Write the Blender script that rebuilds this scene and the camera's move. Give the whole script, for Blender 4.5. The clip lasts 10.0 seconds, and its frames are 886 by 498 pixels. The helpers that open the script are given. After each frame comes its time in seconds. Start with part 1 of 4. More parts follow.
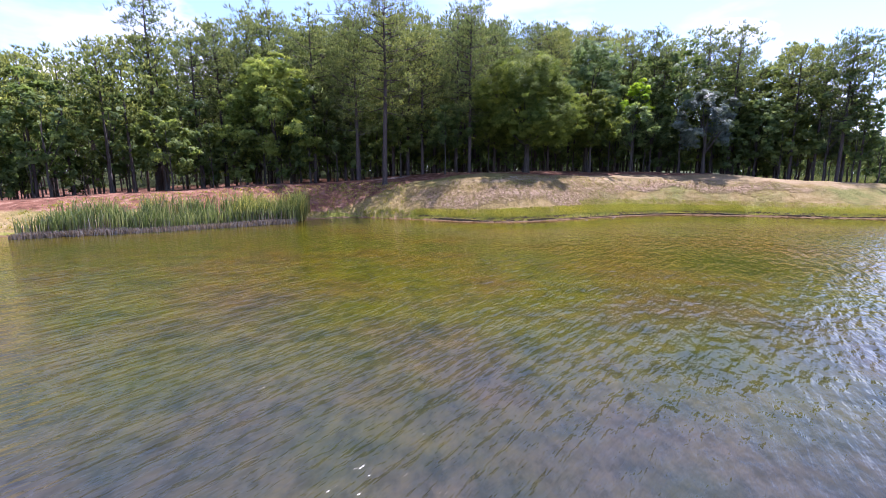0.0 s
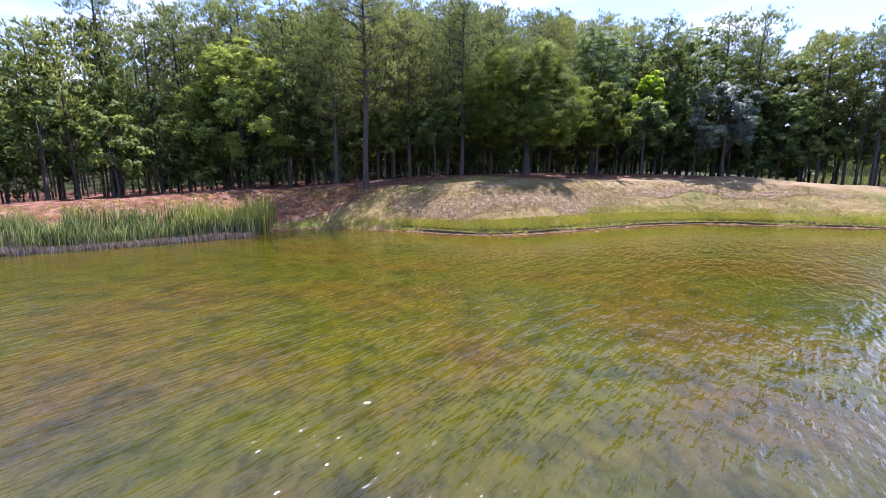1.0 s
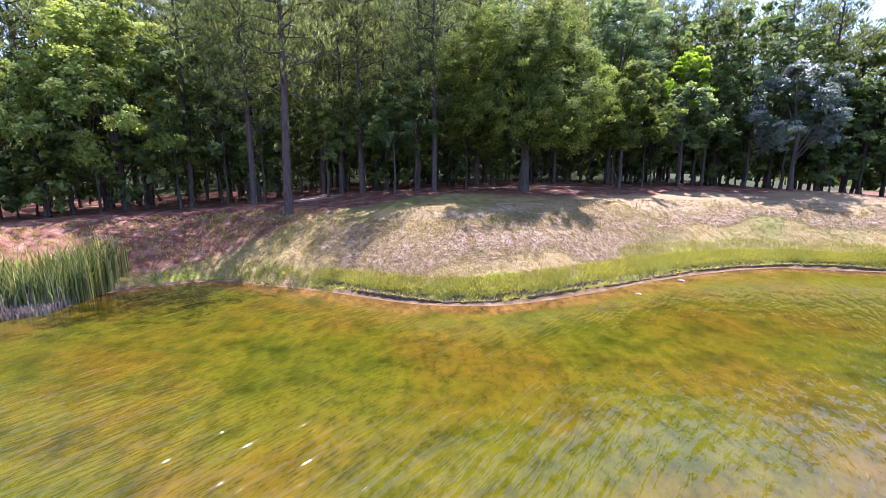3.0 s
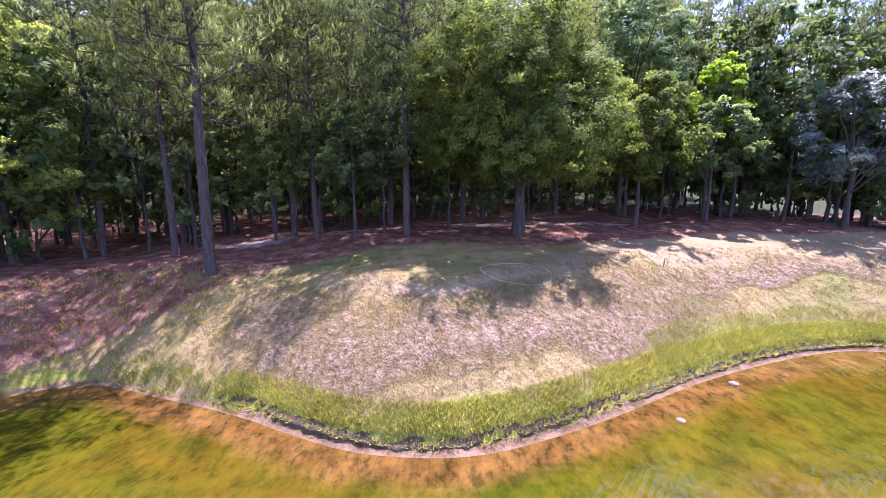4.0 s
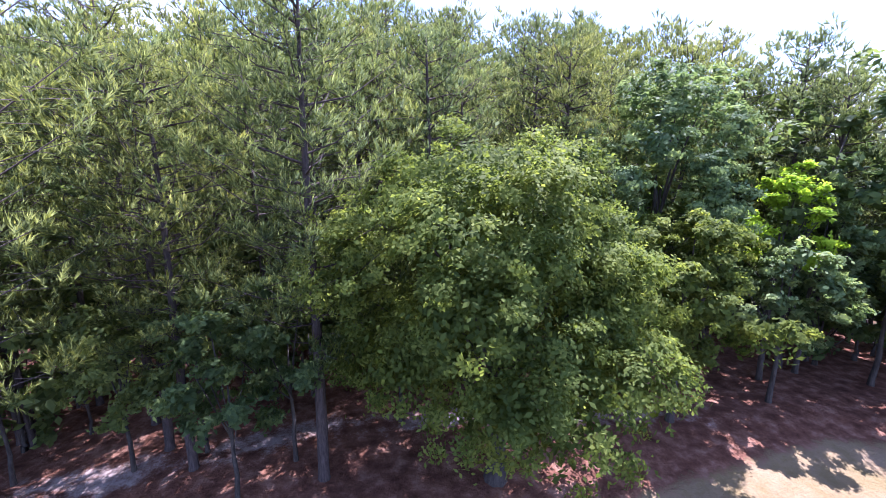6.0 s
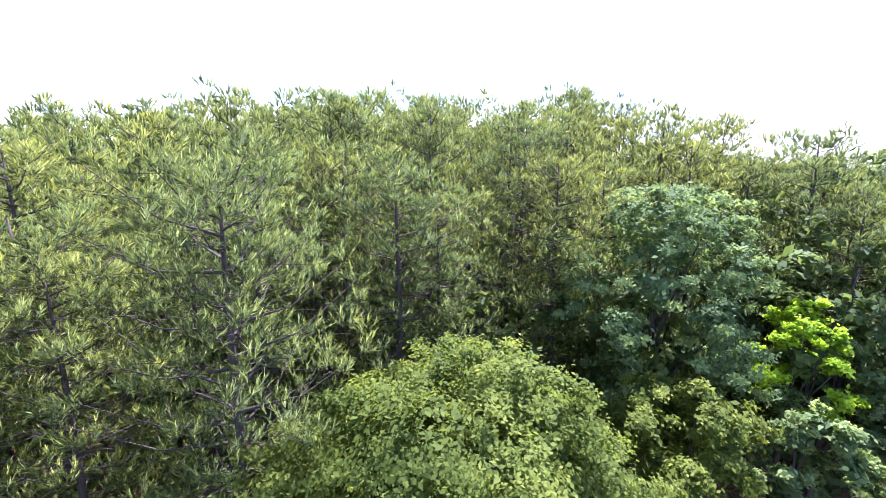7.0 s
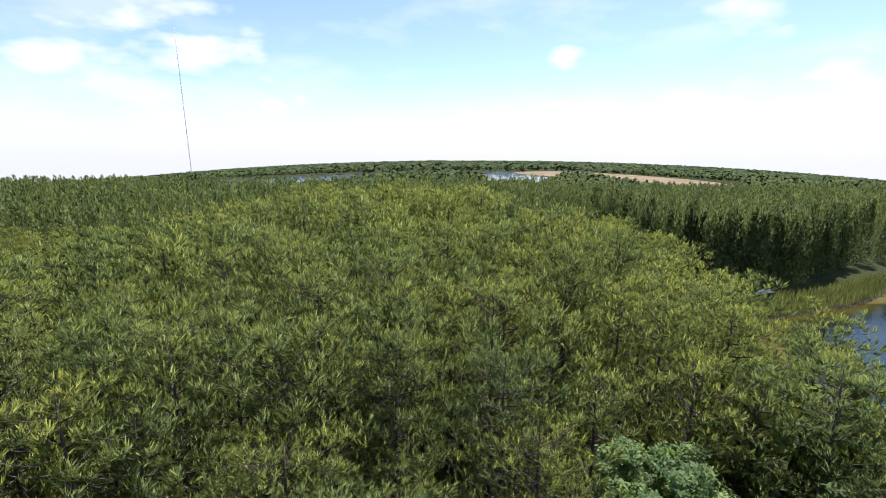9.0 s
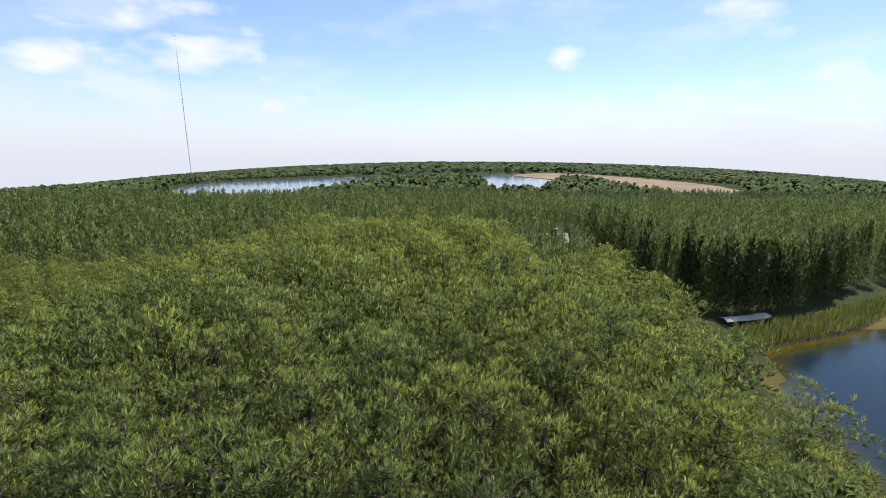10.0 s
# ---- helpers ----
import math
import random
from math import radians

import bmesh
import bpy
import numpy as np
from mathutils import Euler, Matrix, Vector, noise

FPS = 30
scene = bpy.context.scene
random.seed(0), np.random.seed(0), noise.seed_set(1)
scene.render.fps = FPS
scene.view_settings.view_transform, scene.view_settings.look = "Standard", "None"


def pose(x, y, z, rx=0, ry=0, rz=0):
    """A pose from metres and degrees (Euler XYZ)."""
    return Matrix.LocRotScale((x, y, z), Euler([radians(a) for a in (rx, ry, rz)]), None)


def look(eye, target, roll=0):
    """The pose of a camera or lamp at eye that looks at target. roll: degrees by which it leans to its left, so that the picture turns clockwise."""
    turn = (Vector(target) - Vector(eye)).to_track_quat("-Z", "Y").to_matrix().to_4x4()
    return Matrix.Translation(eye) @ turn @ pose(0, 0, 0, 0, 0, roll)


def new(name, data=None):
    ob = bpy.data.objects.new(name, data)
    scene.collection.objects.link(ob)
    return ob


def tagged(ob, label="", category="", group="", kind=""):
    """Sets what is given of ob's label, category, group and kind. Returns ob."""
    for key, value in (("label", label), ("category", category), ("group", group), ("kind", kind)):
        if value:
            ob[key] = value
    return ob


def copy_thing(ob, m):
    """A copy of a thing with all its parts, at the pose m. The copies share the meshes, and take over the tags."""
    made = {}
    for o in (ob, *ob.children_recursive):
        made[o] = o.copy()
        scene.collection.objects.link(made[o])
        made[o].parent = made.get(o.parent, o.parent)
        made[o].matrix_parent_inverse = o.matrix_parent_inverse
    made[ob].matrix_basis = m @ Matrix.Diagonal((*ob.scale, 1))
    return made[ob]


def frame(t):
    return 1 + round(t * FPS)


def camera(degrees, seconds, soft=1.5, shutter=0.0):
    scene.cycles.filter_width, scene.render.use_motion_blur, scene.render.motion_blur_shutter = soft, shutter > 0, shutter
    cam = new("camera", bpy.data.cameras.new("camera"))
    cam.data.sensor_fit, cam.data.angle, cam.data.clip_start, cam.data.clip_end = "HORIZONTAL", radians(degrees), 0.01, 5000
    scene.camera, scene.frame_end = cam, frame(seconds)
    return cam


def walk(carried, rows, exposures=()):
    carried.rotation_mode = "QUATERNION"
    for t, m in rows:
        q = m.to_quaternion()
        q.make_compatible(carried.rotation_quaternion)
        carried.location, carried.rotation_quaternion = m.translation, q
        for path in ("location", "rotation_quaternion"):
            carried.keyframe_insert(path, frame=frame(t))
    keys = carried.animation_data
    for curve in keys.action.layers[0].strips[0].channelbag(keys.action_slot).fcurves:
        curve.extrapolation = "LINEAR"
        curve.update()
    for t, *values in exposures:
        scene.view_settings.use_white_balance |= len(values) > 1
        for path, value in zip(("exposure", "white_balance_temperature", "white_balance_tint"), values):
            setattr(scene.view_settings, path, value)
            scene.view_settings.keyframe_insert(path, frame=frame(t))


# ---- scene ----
# ---------------------------------------------------------------- camera
cam = camera(92.0, 10.0, soft=0.8)
# seconds, x, y, z, pitch, yaw
PATH = [
    (0.0, 0.00, 0.00, 4.53, -9.84, -0.05),
    (0.5, 0.57, 3.04, 4.75, -9.91, -0.11),
    (1.0, 1.05, 6.26, 5.01, -9.98, -0.23),
    (1.5, 1.60, 9.70, 5.18, -10.18, -0.34),
    (2.0, 2.32, 13.19, 5.43, -10.42, -0.39),
    (3.5, 4.72, 25.15, 7.68, -10.62, -0.60),
    (4.0, 5.64, 28.91, 9.16, -10.69, -0.58),
    (4.5, 6.43, 32.52, 10.99, -10.87, -0.57),
    (5.0, 7.19, 35.87, 13.07, -11.21, -0.42),
    (5.5, 7.94, 38.57, 15.33, -11.42, 0.04),
    (7.0, 9.91, 44.73, 24.93, -10.97, -0.37),
    (7.5, 10.56, 46.60, 28.35, -11.69, -0.38),
    (8.0, 11.11, 48.31, 31.57, -11.93, -0.15),
    (8.5, 11.55, 49.71, 34.71, -12.00, 0.04),
    (9.0, 11.93, 50.86, 38.05, -12.09, 0.05),
    (9.5, 12.28, 51.63, 41.36, -12.11, 0.06),
    (10.0, 12.67, 52.17, 44.69, -12.05, 0.05),
]
walk(cam, [(t, pose(x, y, z, 90 + p, 0, w)) for t, x, y, z, p, w in PATH],
     exposures=[(0.0, 1.5, 5600, 32), (2.0, 1.72, 5600, 29), (3.5, 2.15, 5450, 39), (4.5, 2.15, 5400, 52), (5.0, 2.0, 5400, 54), (5.5, 1.98, 5250, 48), (6.8, 2.25, 5500, 30), (7.5, 2.1, 5700, 26), (8.6, 1.12, 6100, 18), (10.0, 0.6, 6150, 14)])

# ---------------------------------------------------------------- light
SUN_AZ, SUN_EL = 29.0, 65.0          # degrees to the right of the way ahead, and up
sun_way = Vector((math.sin(radians(SUN_AZ)) * math.cos(radians(SUN_EL)),
                  math.cos(radians(SUN_AZ)) * math.cos(radians(SUN_EL)), math.sin(radians(SUN_EL))))
sun = new("sun", bpy.data.lights.new("sun", "SUN"))
sun.data.energy, sun.data.angle, sun.data.color = 4.7, radians(0.53), (1.0, 0.95, 0.87)
sun.matrix_world = look(sun_way * 200, (0, 0, 0))

world = bpy.data.worlds.new("sky")
scene.world = world
world.use_nodes = True
wn, wl = world.node_tree.nodes, world.node_tree.links
wn.clear()
sky = wn.new("ShaderNodeTexSky")
sky.sky_type, sky.sun_disc = "NISHITA", False
sky.sun_elevation, sky.sun_rotation = radians(SUN_EL), radians(SUN_AZ)
sky.air_density, sky.dust_density, sky.ozone_density = 1.0, 0.4, 1.5
back = wn.new("ShaderNodeBackground")
back.inputs["Strength"].default_value = 0.11
wout = wn.new("ShaderNodeOutputWorld")
coord = wn.new("ShaderNodeTexCoord")
stretch = wn.new("ShaderNodeMapping")
stretch.inputs["Scale"].default_value = (2.2, 2.2, 7.0)
stretch.inputs["Location"].default_value = (0.35, 0.1, 0.6)
puff = wn.new("ShaderNodeTexNoise")
puff.inputs["Scale"].default_value, puff.inputs["Detail"].default_value = 1.6, 9.0
puff.inputs["Roughness"].default_value = 0.55
ramp = wn.new("ShaderNodeValToRGB")
ramp.color_ramp.elements[0].position, ramp.color_ramp.elements[1].position = 0.47, 0.66
cloud = wn.new("ShaderNodeMix")
cloud.data_type = "RGBA"
cloud.inputs["B"].default_value = (6.0, 6.1, 6.4, 1)
wl.new(coord.outputs["Generated"], stretch.inputs["Vector"])
wl.new(stretch.outputs["Vector"], puff.inputs["Vector"])
wl.new(puff.outputs["Fac"], ramp.inputs["Fac"])
wl.new(sky.outputs["Color"], cloud.inputs["A"])
split = wn.new("ShaderNodeSeparateXYZ")
wl.new(coord.outputs["Generated"], split.inputs["Vector"])


def world_math(how, a, b, third=None):
    k = wn.new("ShaderNodeMath")
    k.operation = how
    for i, v in enumerate((a, b) if third is None else (a, b, third)):
        if isinstance(v, (int, float)):
            k.inputs[i].default_value = v
        else:
            wl.new(v, k.inputs[i])
    return k.outputs["Value"]


# fair-weather clouds over the wood: tangents of bearing and height, half widths, thickness
CLOUDS = [(-0.717, 0.317, 0.232, 0.049, 0.9),
          (-0.881, 0.216, 0.107, 0.046, 1),
          (-0.561, 0.211, 0.223, 0.058, 1),
          (-0.733, 0.14, 0.232, 0.086, 0.56),
          (-0.927, 0.11, 0.143, 0.058, 0.67),
          (-0.628, 0.08, 0.116, 0.03, 0.78),
          (0.278, 0.207, 0.065, 0.026, 0.95),
          (0.672, 0.295, 0.107, 0.042, 0.78),
          (0.867, 0.158, 0.111, 0.065, 0.95),
          (0.654, 0.08, 0.589, 0.08, 0.56),
          (-0.372, 0.11, 0.039, 0.019, 0.9),
          (-0.314, 0.121, 0.028, 0.016, 0.9)]
ahead = world_math("MAXIMUM", split.outputs["Y"], 0.05)
east, up = world_math("DIVIDE", split.outputs["X"], ahead), world_math("DIVIDE", split.outputs["Z"], ahead)
wisp = wn.new("ShaderNodeTexNoise")
wisp.inputs["Scale"].default_value, wisp.inputs["Detail"].default_value = 9.0, 7.0
wisp_way = wn.new("ShaderNodeMapping")
wisp_way.inputs["Scale"].default_value = (1.0, 1.0, 2.4)
wl.new(coord.outputs["Generated"], wisp_way.inputs["Vector"])
wl.new(wisp_way.outputs["Vector"], wisp.inputs["Vector"])
cover = 0.0
for cx, cz, cw, chh, thick in CLOUDS:
    dx = world_math("DIVIDE", world_math("SUBTRACT", east, cx), cw)
    dz = world_math("DIVIDE", world_math("SUBTRACT", up, cz), chh)
    far = world_math("ADD", world_math("MULTIPLY", dx, dx), world_math("MULTIPLY", dz, dz))
    soft_edge = world_math("ADD", world_math("SUBTRACT", 1.0, far), world_math("MULTIPLY", world_math("SUBTRACT", wisp.outputs["Fac"], 0.52), 5.0))
    body = world_math("MULTIPLY", world_math("MINIMUM", world_math("MAXIMUM", world_math("MULTIPLY", soft_edge, 0.75), 0.0), 1.0), thick)
    cover = world_math("MAXIMUM", cover, body)
low = wn.new("ShaderNodeMapRange")
low.interpolation_type = "SMOOTHSTEP"
low.inputs["From Min"].default_value, low.inputs["From Max"].default_value = 0.17, -0.02
low.inputs["To Max"].default_value = 0.92
haze = wn.new("ShaderNodeMix")
haze.data_type = "RGBA"
haze.inputs["B"].default_value = (4.7, 4.85, 5.2, 1)
wide_cloud = world_math("MULTIPLY", ramp.outputs["Color"], 0.35)
wl.new(world_math("MAXIMUM", wide_cloud, cover), cloud.inputs["Factor"])
wl.new(split.outputs["Z"], low.inputs["Value"])
wl.new(low.outputs["Result"], haze.inputs["Factor"])
wl.new(cloud.outputs["Result"], haze.inputs["A"])
wl.new(haze.outputs["Result"], back.inputs["Color"])
wl.new(back.outputs["Background"], wout.inputs["Surface"])


# ---------------------------------------------------------------- materials
class Mat:
    """A node material with short ways to add noise, ramps and mixes."""

    def __init__(self, name, rough=0.8, spec=0.3):
        self.m = bpy.data.materials.new(name)
        self.m.use_nodes = True
        self.n, self.l = self.m.node_tree.nodes, self.m.node_tree.links
        self.b = self.n["Principled BSDF"]
        self.b.inputs["Roughness"].default_value = rough
        self.b.inputs["Specular IOR Level"].default_value = spec
        self.out = self.n["Material Output"]
        self.co = self.n.new("ShaderNodeTexCoord")

    def noise(self, scale, detail=4.0, rough=0.6, stretch=None, space="Object"):
        k = self.n.new("ShaderNodeTexNoise")
        k.inputs["Scale"].default_value, k.inputs["Detail"].default_value = scale, detail
        k.inputs["Roughness"].default_value = rough
        v = self.co.outputs[space]
        if stretch:
            mp = self.n.new("ShaderNodeMapping")
            mp.inputs["Scale"].default_value = stretch
            self.l.new(v, mp.inputs["Vector"])
            v = mp.outputs["Vector"]
        self.l.new(v, k.inputs["Vector"])
        return k.outputs["Fac"]

    def ramp(self, fac, *stops):
        r = self.n.new("ShaderNodeValToRGB")
        e = r.color_ramp.elements
        while len(e) < len(stops):
            e.new(0.5)
        for k, (p, c) in enumerate(stops):
            e[k].position = p
            e[k].color = (*c, 1) if len(c) == 3 else c
        self.l.new(fac, r.inputs["Fac"])
        return r.outputs["Color"]

    def fade(self, fac, lo, hi):
        r = self.n.new("ShaderNodeMapRange")
        r.inputs["From Min"].default_value, r.inputs["From Max"].default_value = lo, hi
        self.l.new(fac, r.inputs["Value"])
        return r.outputs["Result"]

    def attr(self, name):
        a = self.n.new("ShaderNodeAttribute")
        a.attribute_name = name
        return a.outputs["Fac"]

    def mix(self, fac, a, b, how="MIX"):
        x = self.n.new("ShaderNodeMix")
        x.data_type, x.blend_type = "RGBA", how
        for key, v in (("Factor", fac), ("A", a), ("B", b)):
            if isinstance(v, (int, float)):
                x.inputs[key].default_value = v
            elif isinstance(v, tuple):
                x.inputs[key].default_value = (*v, 1)
            else:
                self.l.new(v, x.inputs[key])
        return x.outputs["Result"]

    def math(self, how, a, b):
        x = self.n.new("ShaderNodeMath")
        x.operation = how
        for k, v in enumerate((a, b)):
            if isinstance(v, (int, float)):
                x.inputs[k].default_value = v
            else:
                self.l.new(v, x.inputs[k])
        return x.outputs["Value"]

    def color(self, c):
        if isinstance(c, tuple):
            self.b.inputs["Base Color"].default_value = (*c, 1)
        else:
            self.l.new(c, self.b.inputs["Base Color"])
        self.base = c
        return self

    def bump(self, fac, strength=0.5, dist=0.05):
        k = self.n.new("ShaderNodeBump")
        k.inputs["Strength"].default_value, k.inputs["Distance"].default_value = strength, dist
        self.l.new(fac, k.inputs["Height"])
        self.l.new(k.outputs["Normal"], self.b.inputs["Normal"])
        return self

    def leafy(self, part, tint):
        """Lets light through, as leaves and blades do."""
        t = self.n.new("ShaderNodeBsdfTranslucent")
        c = self.mix(1.0, self.base, tint, "MULTIPLY")
        self.l.new(c, t.inputs["Color"])
        x = self.n.new("ShaderNodeMixShader")
        x.inputs["Fac"].default_value = part
        self.l.new(self.b.outputs["BSDF"], x.inputs[1])
        self.l.new(t.outputs["BSDF"], x.inputs[2])
        self.l.new(x.outputs["Shader"], self.out.inputs["Surface"])
        return self

    def random(self):
        o = self.n.new("ShaderNodeObjectInfo")
        return o.outputs["Random"]

    def island(self):
        g = self.n.new("ShaderNodeNewGeometry")
        return g.outputs["Random Per Island"]


def foliage(name, dark, mid, light, part=0.35, rough=0.45, spec=0.5, clump=True):
    """Leaves or needles: every clump has its own tone, and every leaf a little of its own; tone also carries painted
    inner shade.
    """
    m = Mat(name, rough, spec)
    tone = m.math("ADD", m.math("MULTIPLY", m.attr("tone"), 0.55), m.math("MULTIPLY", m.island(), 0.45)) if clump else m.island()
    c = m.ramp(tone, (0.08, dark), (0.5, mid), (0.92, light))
    tint = m.ramp(m.random(), (0.0, (0.74, 0.86, 0.92)), (0.5, (0.96, 1.02, 0.98)), (1.0, (1.18, 1.16, 0.92)))
    big = m.ramp(m.noise(0.35, 2.0), (0.3, (0.8, 0.85, 0.85)), (0.7, (1.12, 1.08, 0.95)))
    c = m.mix(1.0, m.mix(1.0, c, tint, "MULTIPLY"), big, "MULTIPLY")
    return m.color(c).leafy(part, (1.6, 1.55, 0.95)).m


# the dark end holds painted shade between the needle brushes
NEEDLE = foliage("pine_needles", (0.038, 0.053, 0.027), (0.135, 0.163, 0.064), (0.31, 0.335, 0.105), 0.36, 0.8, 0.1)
OAK_LEAF = foliage("oak_leaves", (0.06, 0.085, 0.022), (0.138, 0.17, 0.04), (0.27, 0.295, 0.072), 0.48, 0.65, 0.1)
MAPLE_LEAF = foliage("maple_leaves", (0.1, 0.145, 0.048), (0.2, 0.25, 0.082), (0.32, 0.36, 0.12), 0.5, 0.6, 0.12)
DARK_LEAF = foliage("dark_green_leaves", (0.075, 0.115, 0.05), (0.19, 0.245, 0.105), (0.34, 0.39, 0.175), 0.46, 0.6, 0.12)
UNDER_LEAF = foliage("understorey_leaves", (0.07, 0.1, 0.04), (0.14, 0.18, 0.066), (0.25, 0.285, 0.095), 0.48, 0.6, 0.15)
LIME_LEAF = foliage("lime_green_leaves", (0.2, 0.3, 0.02), (0.3, 0.42, 0.026), (0.42, 0.52, 0.04), 0.5, 0.6, 0.12)
SILVER_LEAF = foliage("silvery_leaves", (0.07, 0.095, 0.08), (0.14, 0.168, 0.15), (0.25, 0.275, 0.26), 0.32, 0.5, 0.3)
FAR_NEEDLE = foliage("far_pine_needles", (0.036, 0.053, 0.027), (0.064, 0.088, 0.042), (0.12, 0.145, 0.063), 0.28, 0.85, 0.1)
FAR_REED = foliage("far_reed_blades", (0.07, 0.092, 0.035), (0.14, 0.165, 0.058), (0.25, 0.235, 0.11), 0.35, clump=False)
REED = foliage("reed_blades", (0.07, 0.095, 0.03), (0.155, 0.18, 0.06), (0.36, 0.34, 0.17), 0.4, clump=False)
DEADREED = foliage("dead_reed_stems", (0.12, 0.088, 0.088), (0.24, 0.18, 0.18), (0.37, 0.295, 0.288), 0.15, clump=False)
GRASS = foliage("grass_blades", (0.14, 0.148, 0.022), (0.25, 0.25, 0.045), (0.39, 0.345, 0.1), 0.4, clump=False)
DRYGRASS = foliage("dry_grass_blades", (0.17, 0.108, 0.045), (0.31, 0.205, 0.1), (0.42, 0.29, 0.16), 0.25, clump=False)


def bark_material(name, dark, light):
    m = Mat(name, 0.9, 0.15)
    n = m.noise(3.0, 6.0, 0.7, (3, 3, 0.6))
    return m.color(m.ramp(n, (0.3, dark), (0.7, light))).bump(n, 0.9, 0.06).m


PINE_BARK = bark_material("pine_bark", (0.036, 0.029, 0.026), (0.12, 0.095, 0.086))
OAK_BARK = bark_material("oak_bark", (0.03, 0.026, 0.022), (0.1, 0.086, 0.073))


def ground_material():
    m = Mat("ground", 0.95, 0.1)
    fine, mid, big = m.noise(9.0, 6.0, 0.7), m.noise(1.3, 5.0), m.noise(0.22, 4.0)
    tuft = m.noise(3.4, 5.0, 0.65)
    lawn = m.ramp(mid, (0.3, (0.225, 0.164, 0.055)), (0.5, (0.33, 0.243, 0.1)), (0.72, (0.43, 0.328, 0.165)))
    worn = m.ramp(m.math("ADD", m.math("MULTIPLY", big, 0.6), m.math("MULTIPLY", mid, 0.4)), (0.35, (0.25, 0.192, 0.086)), (0.65, (0.41, 0.3, 0.185)))
    lawn = m.mix(m.fade(m.math("ADD", big, m.attr("green")), 0.55, 0.8), lawn, m.ramp(mid, (0.3, (0.14, 0.145, 0.04)), (0.7, (0.26, 0.245, 0.08))))
    dirt = m.ramp(tuft, (0.36, (0.14, 0.088, 0.044)), (0.46, (0.4, 0.268, 0.175)), (0.58, (0.64, 0.455, 0.34)))
    lip = m.ramp(mid, (0.3, (0.17, 0.19, 0.03)), (0.55, (0.31, 0.31, 0.06)), (0.75, (0.44, 0.38, 0.14)))
    straw = m.ramp(mid, (0.3, (0.1, 0.044, 0.027)), (0.5, (0.225, 0.105, 0.066)), (0.72, (0.44, 0.26, 0.18)))
    sand = m.ramp(mid, (0.3, (0.26, 0.19, 0.16)), (0.7, (0.52, 0.43, 0.38)))
    edge = m.math("ADD", m.math("MULTIPLY", m.math("SUBTRACT", fine, 0.5), 0.5), m.math("MULTIPLY", m.math("SUBTRACT", mid, 0.5), 0.9))

    def zone(name, soft=0.12):
        return m.fade(m.math("ADD", m.attr(name), edge), 0.5 - soft, 0.5 + soft)

    c = m.mix(zone("worn", 0.3), lawn, worn)
    c = m.mix(zone("dirt", 0.25), c, dirt)
    c = m.mix(zone("lip"), c, lip)
    c = m.mix(zone("straw"), c, straw)
    c = m.mix(zone("scrub"), c, m.ramp(mid, (0.3, (0.03, 0.038, 0.014)), (0.7, (0.07, 0.085, 0.028))))
    c = m.mix(zone("path"), c, sand)
    c = m.mix(zone("mud"), c, m.ramp(mid, (0.3, (0.13, 0.075, 0.035)), (0.7, (0.29, 0.195, 0.12))))
    c = m.mix(zone("bed"), c, (0.12, 0.1, 0.03))
    c = m.mix(0.4, c, m.ramp(fine, (0.3, (0.55, 0.5, 0.45)), (0.7, (1.0, 1.0, 1.0))), "MULTIPLY")
    c = m.mix(1.0, c, (0.78, 0.78, 0.78), "MULTIPLY")
    rough = m.math("ADD", m.math("MULTIPLY", zone("dirt", 0.3), 0.75), 0.3)
    return m.color(c).bump(m.math("MULTIPLY", m.math("ADD", fine, m.math("ADD", mid, m.math("MULTIPLY", tuft, 2.6))), rough), 1.0, 0.17).m


GROUND = ground_material()


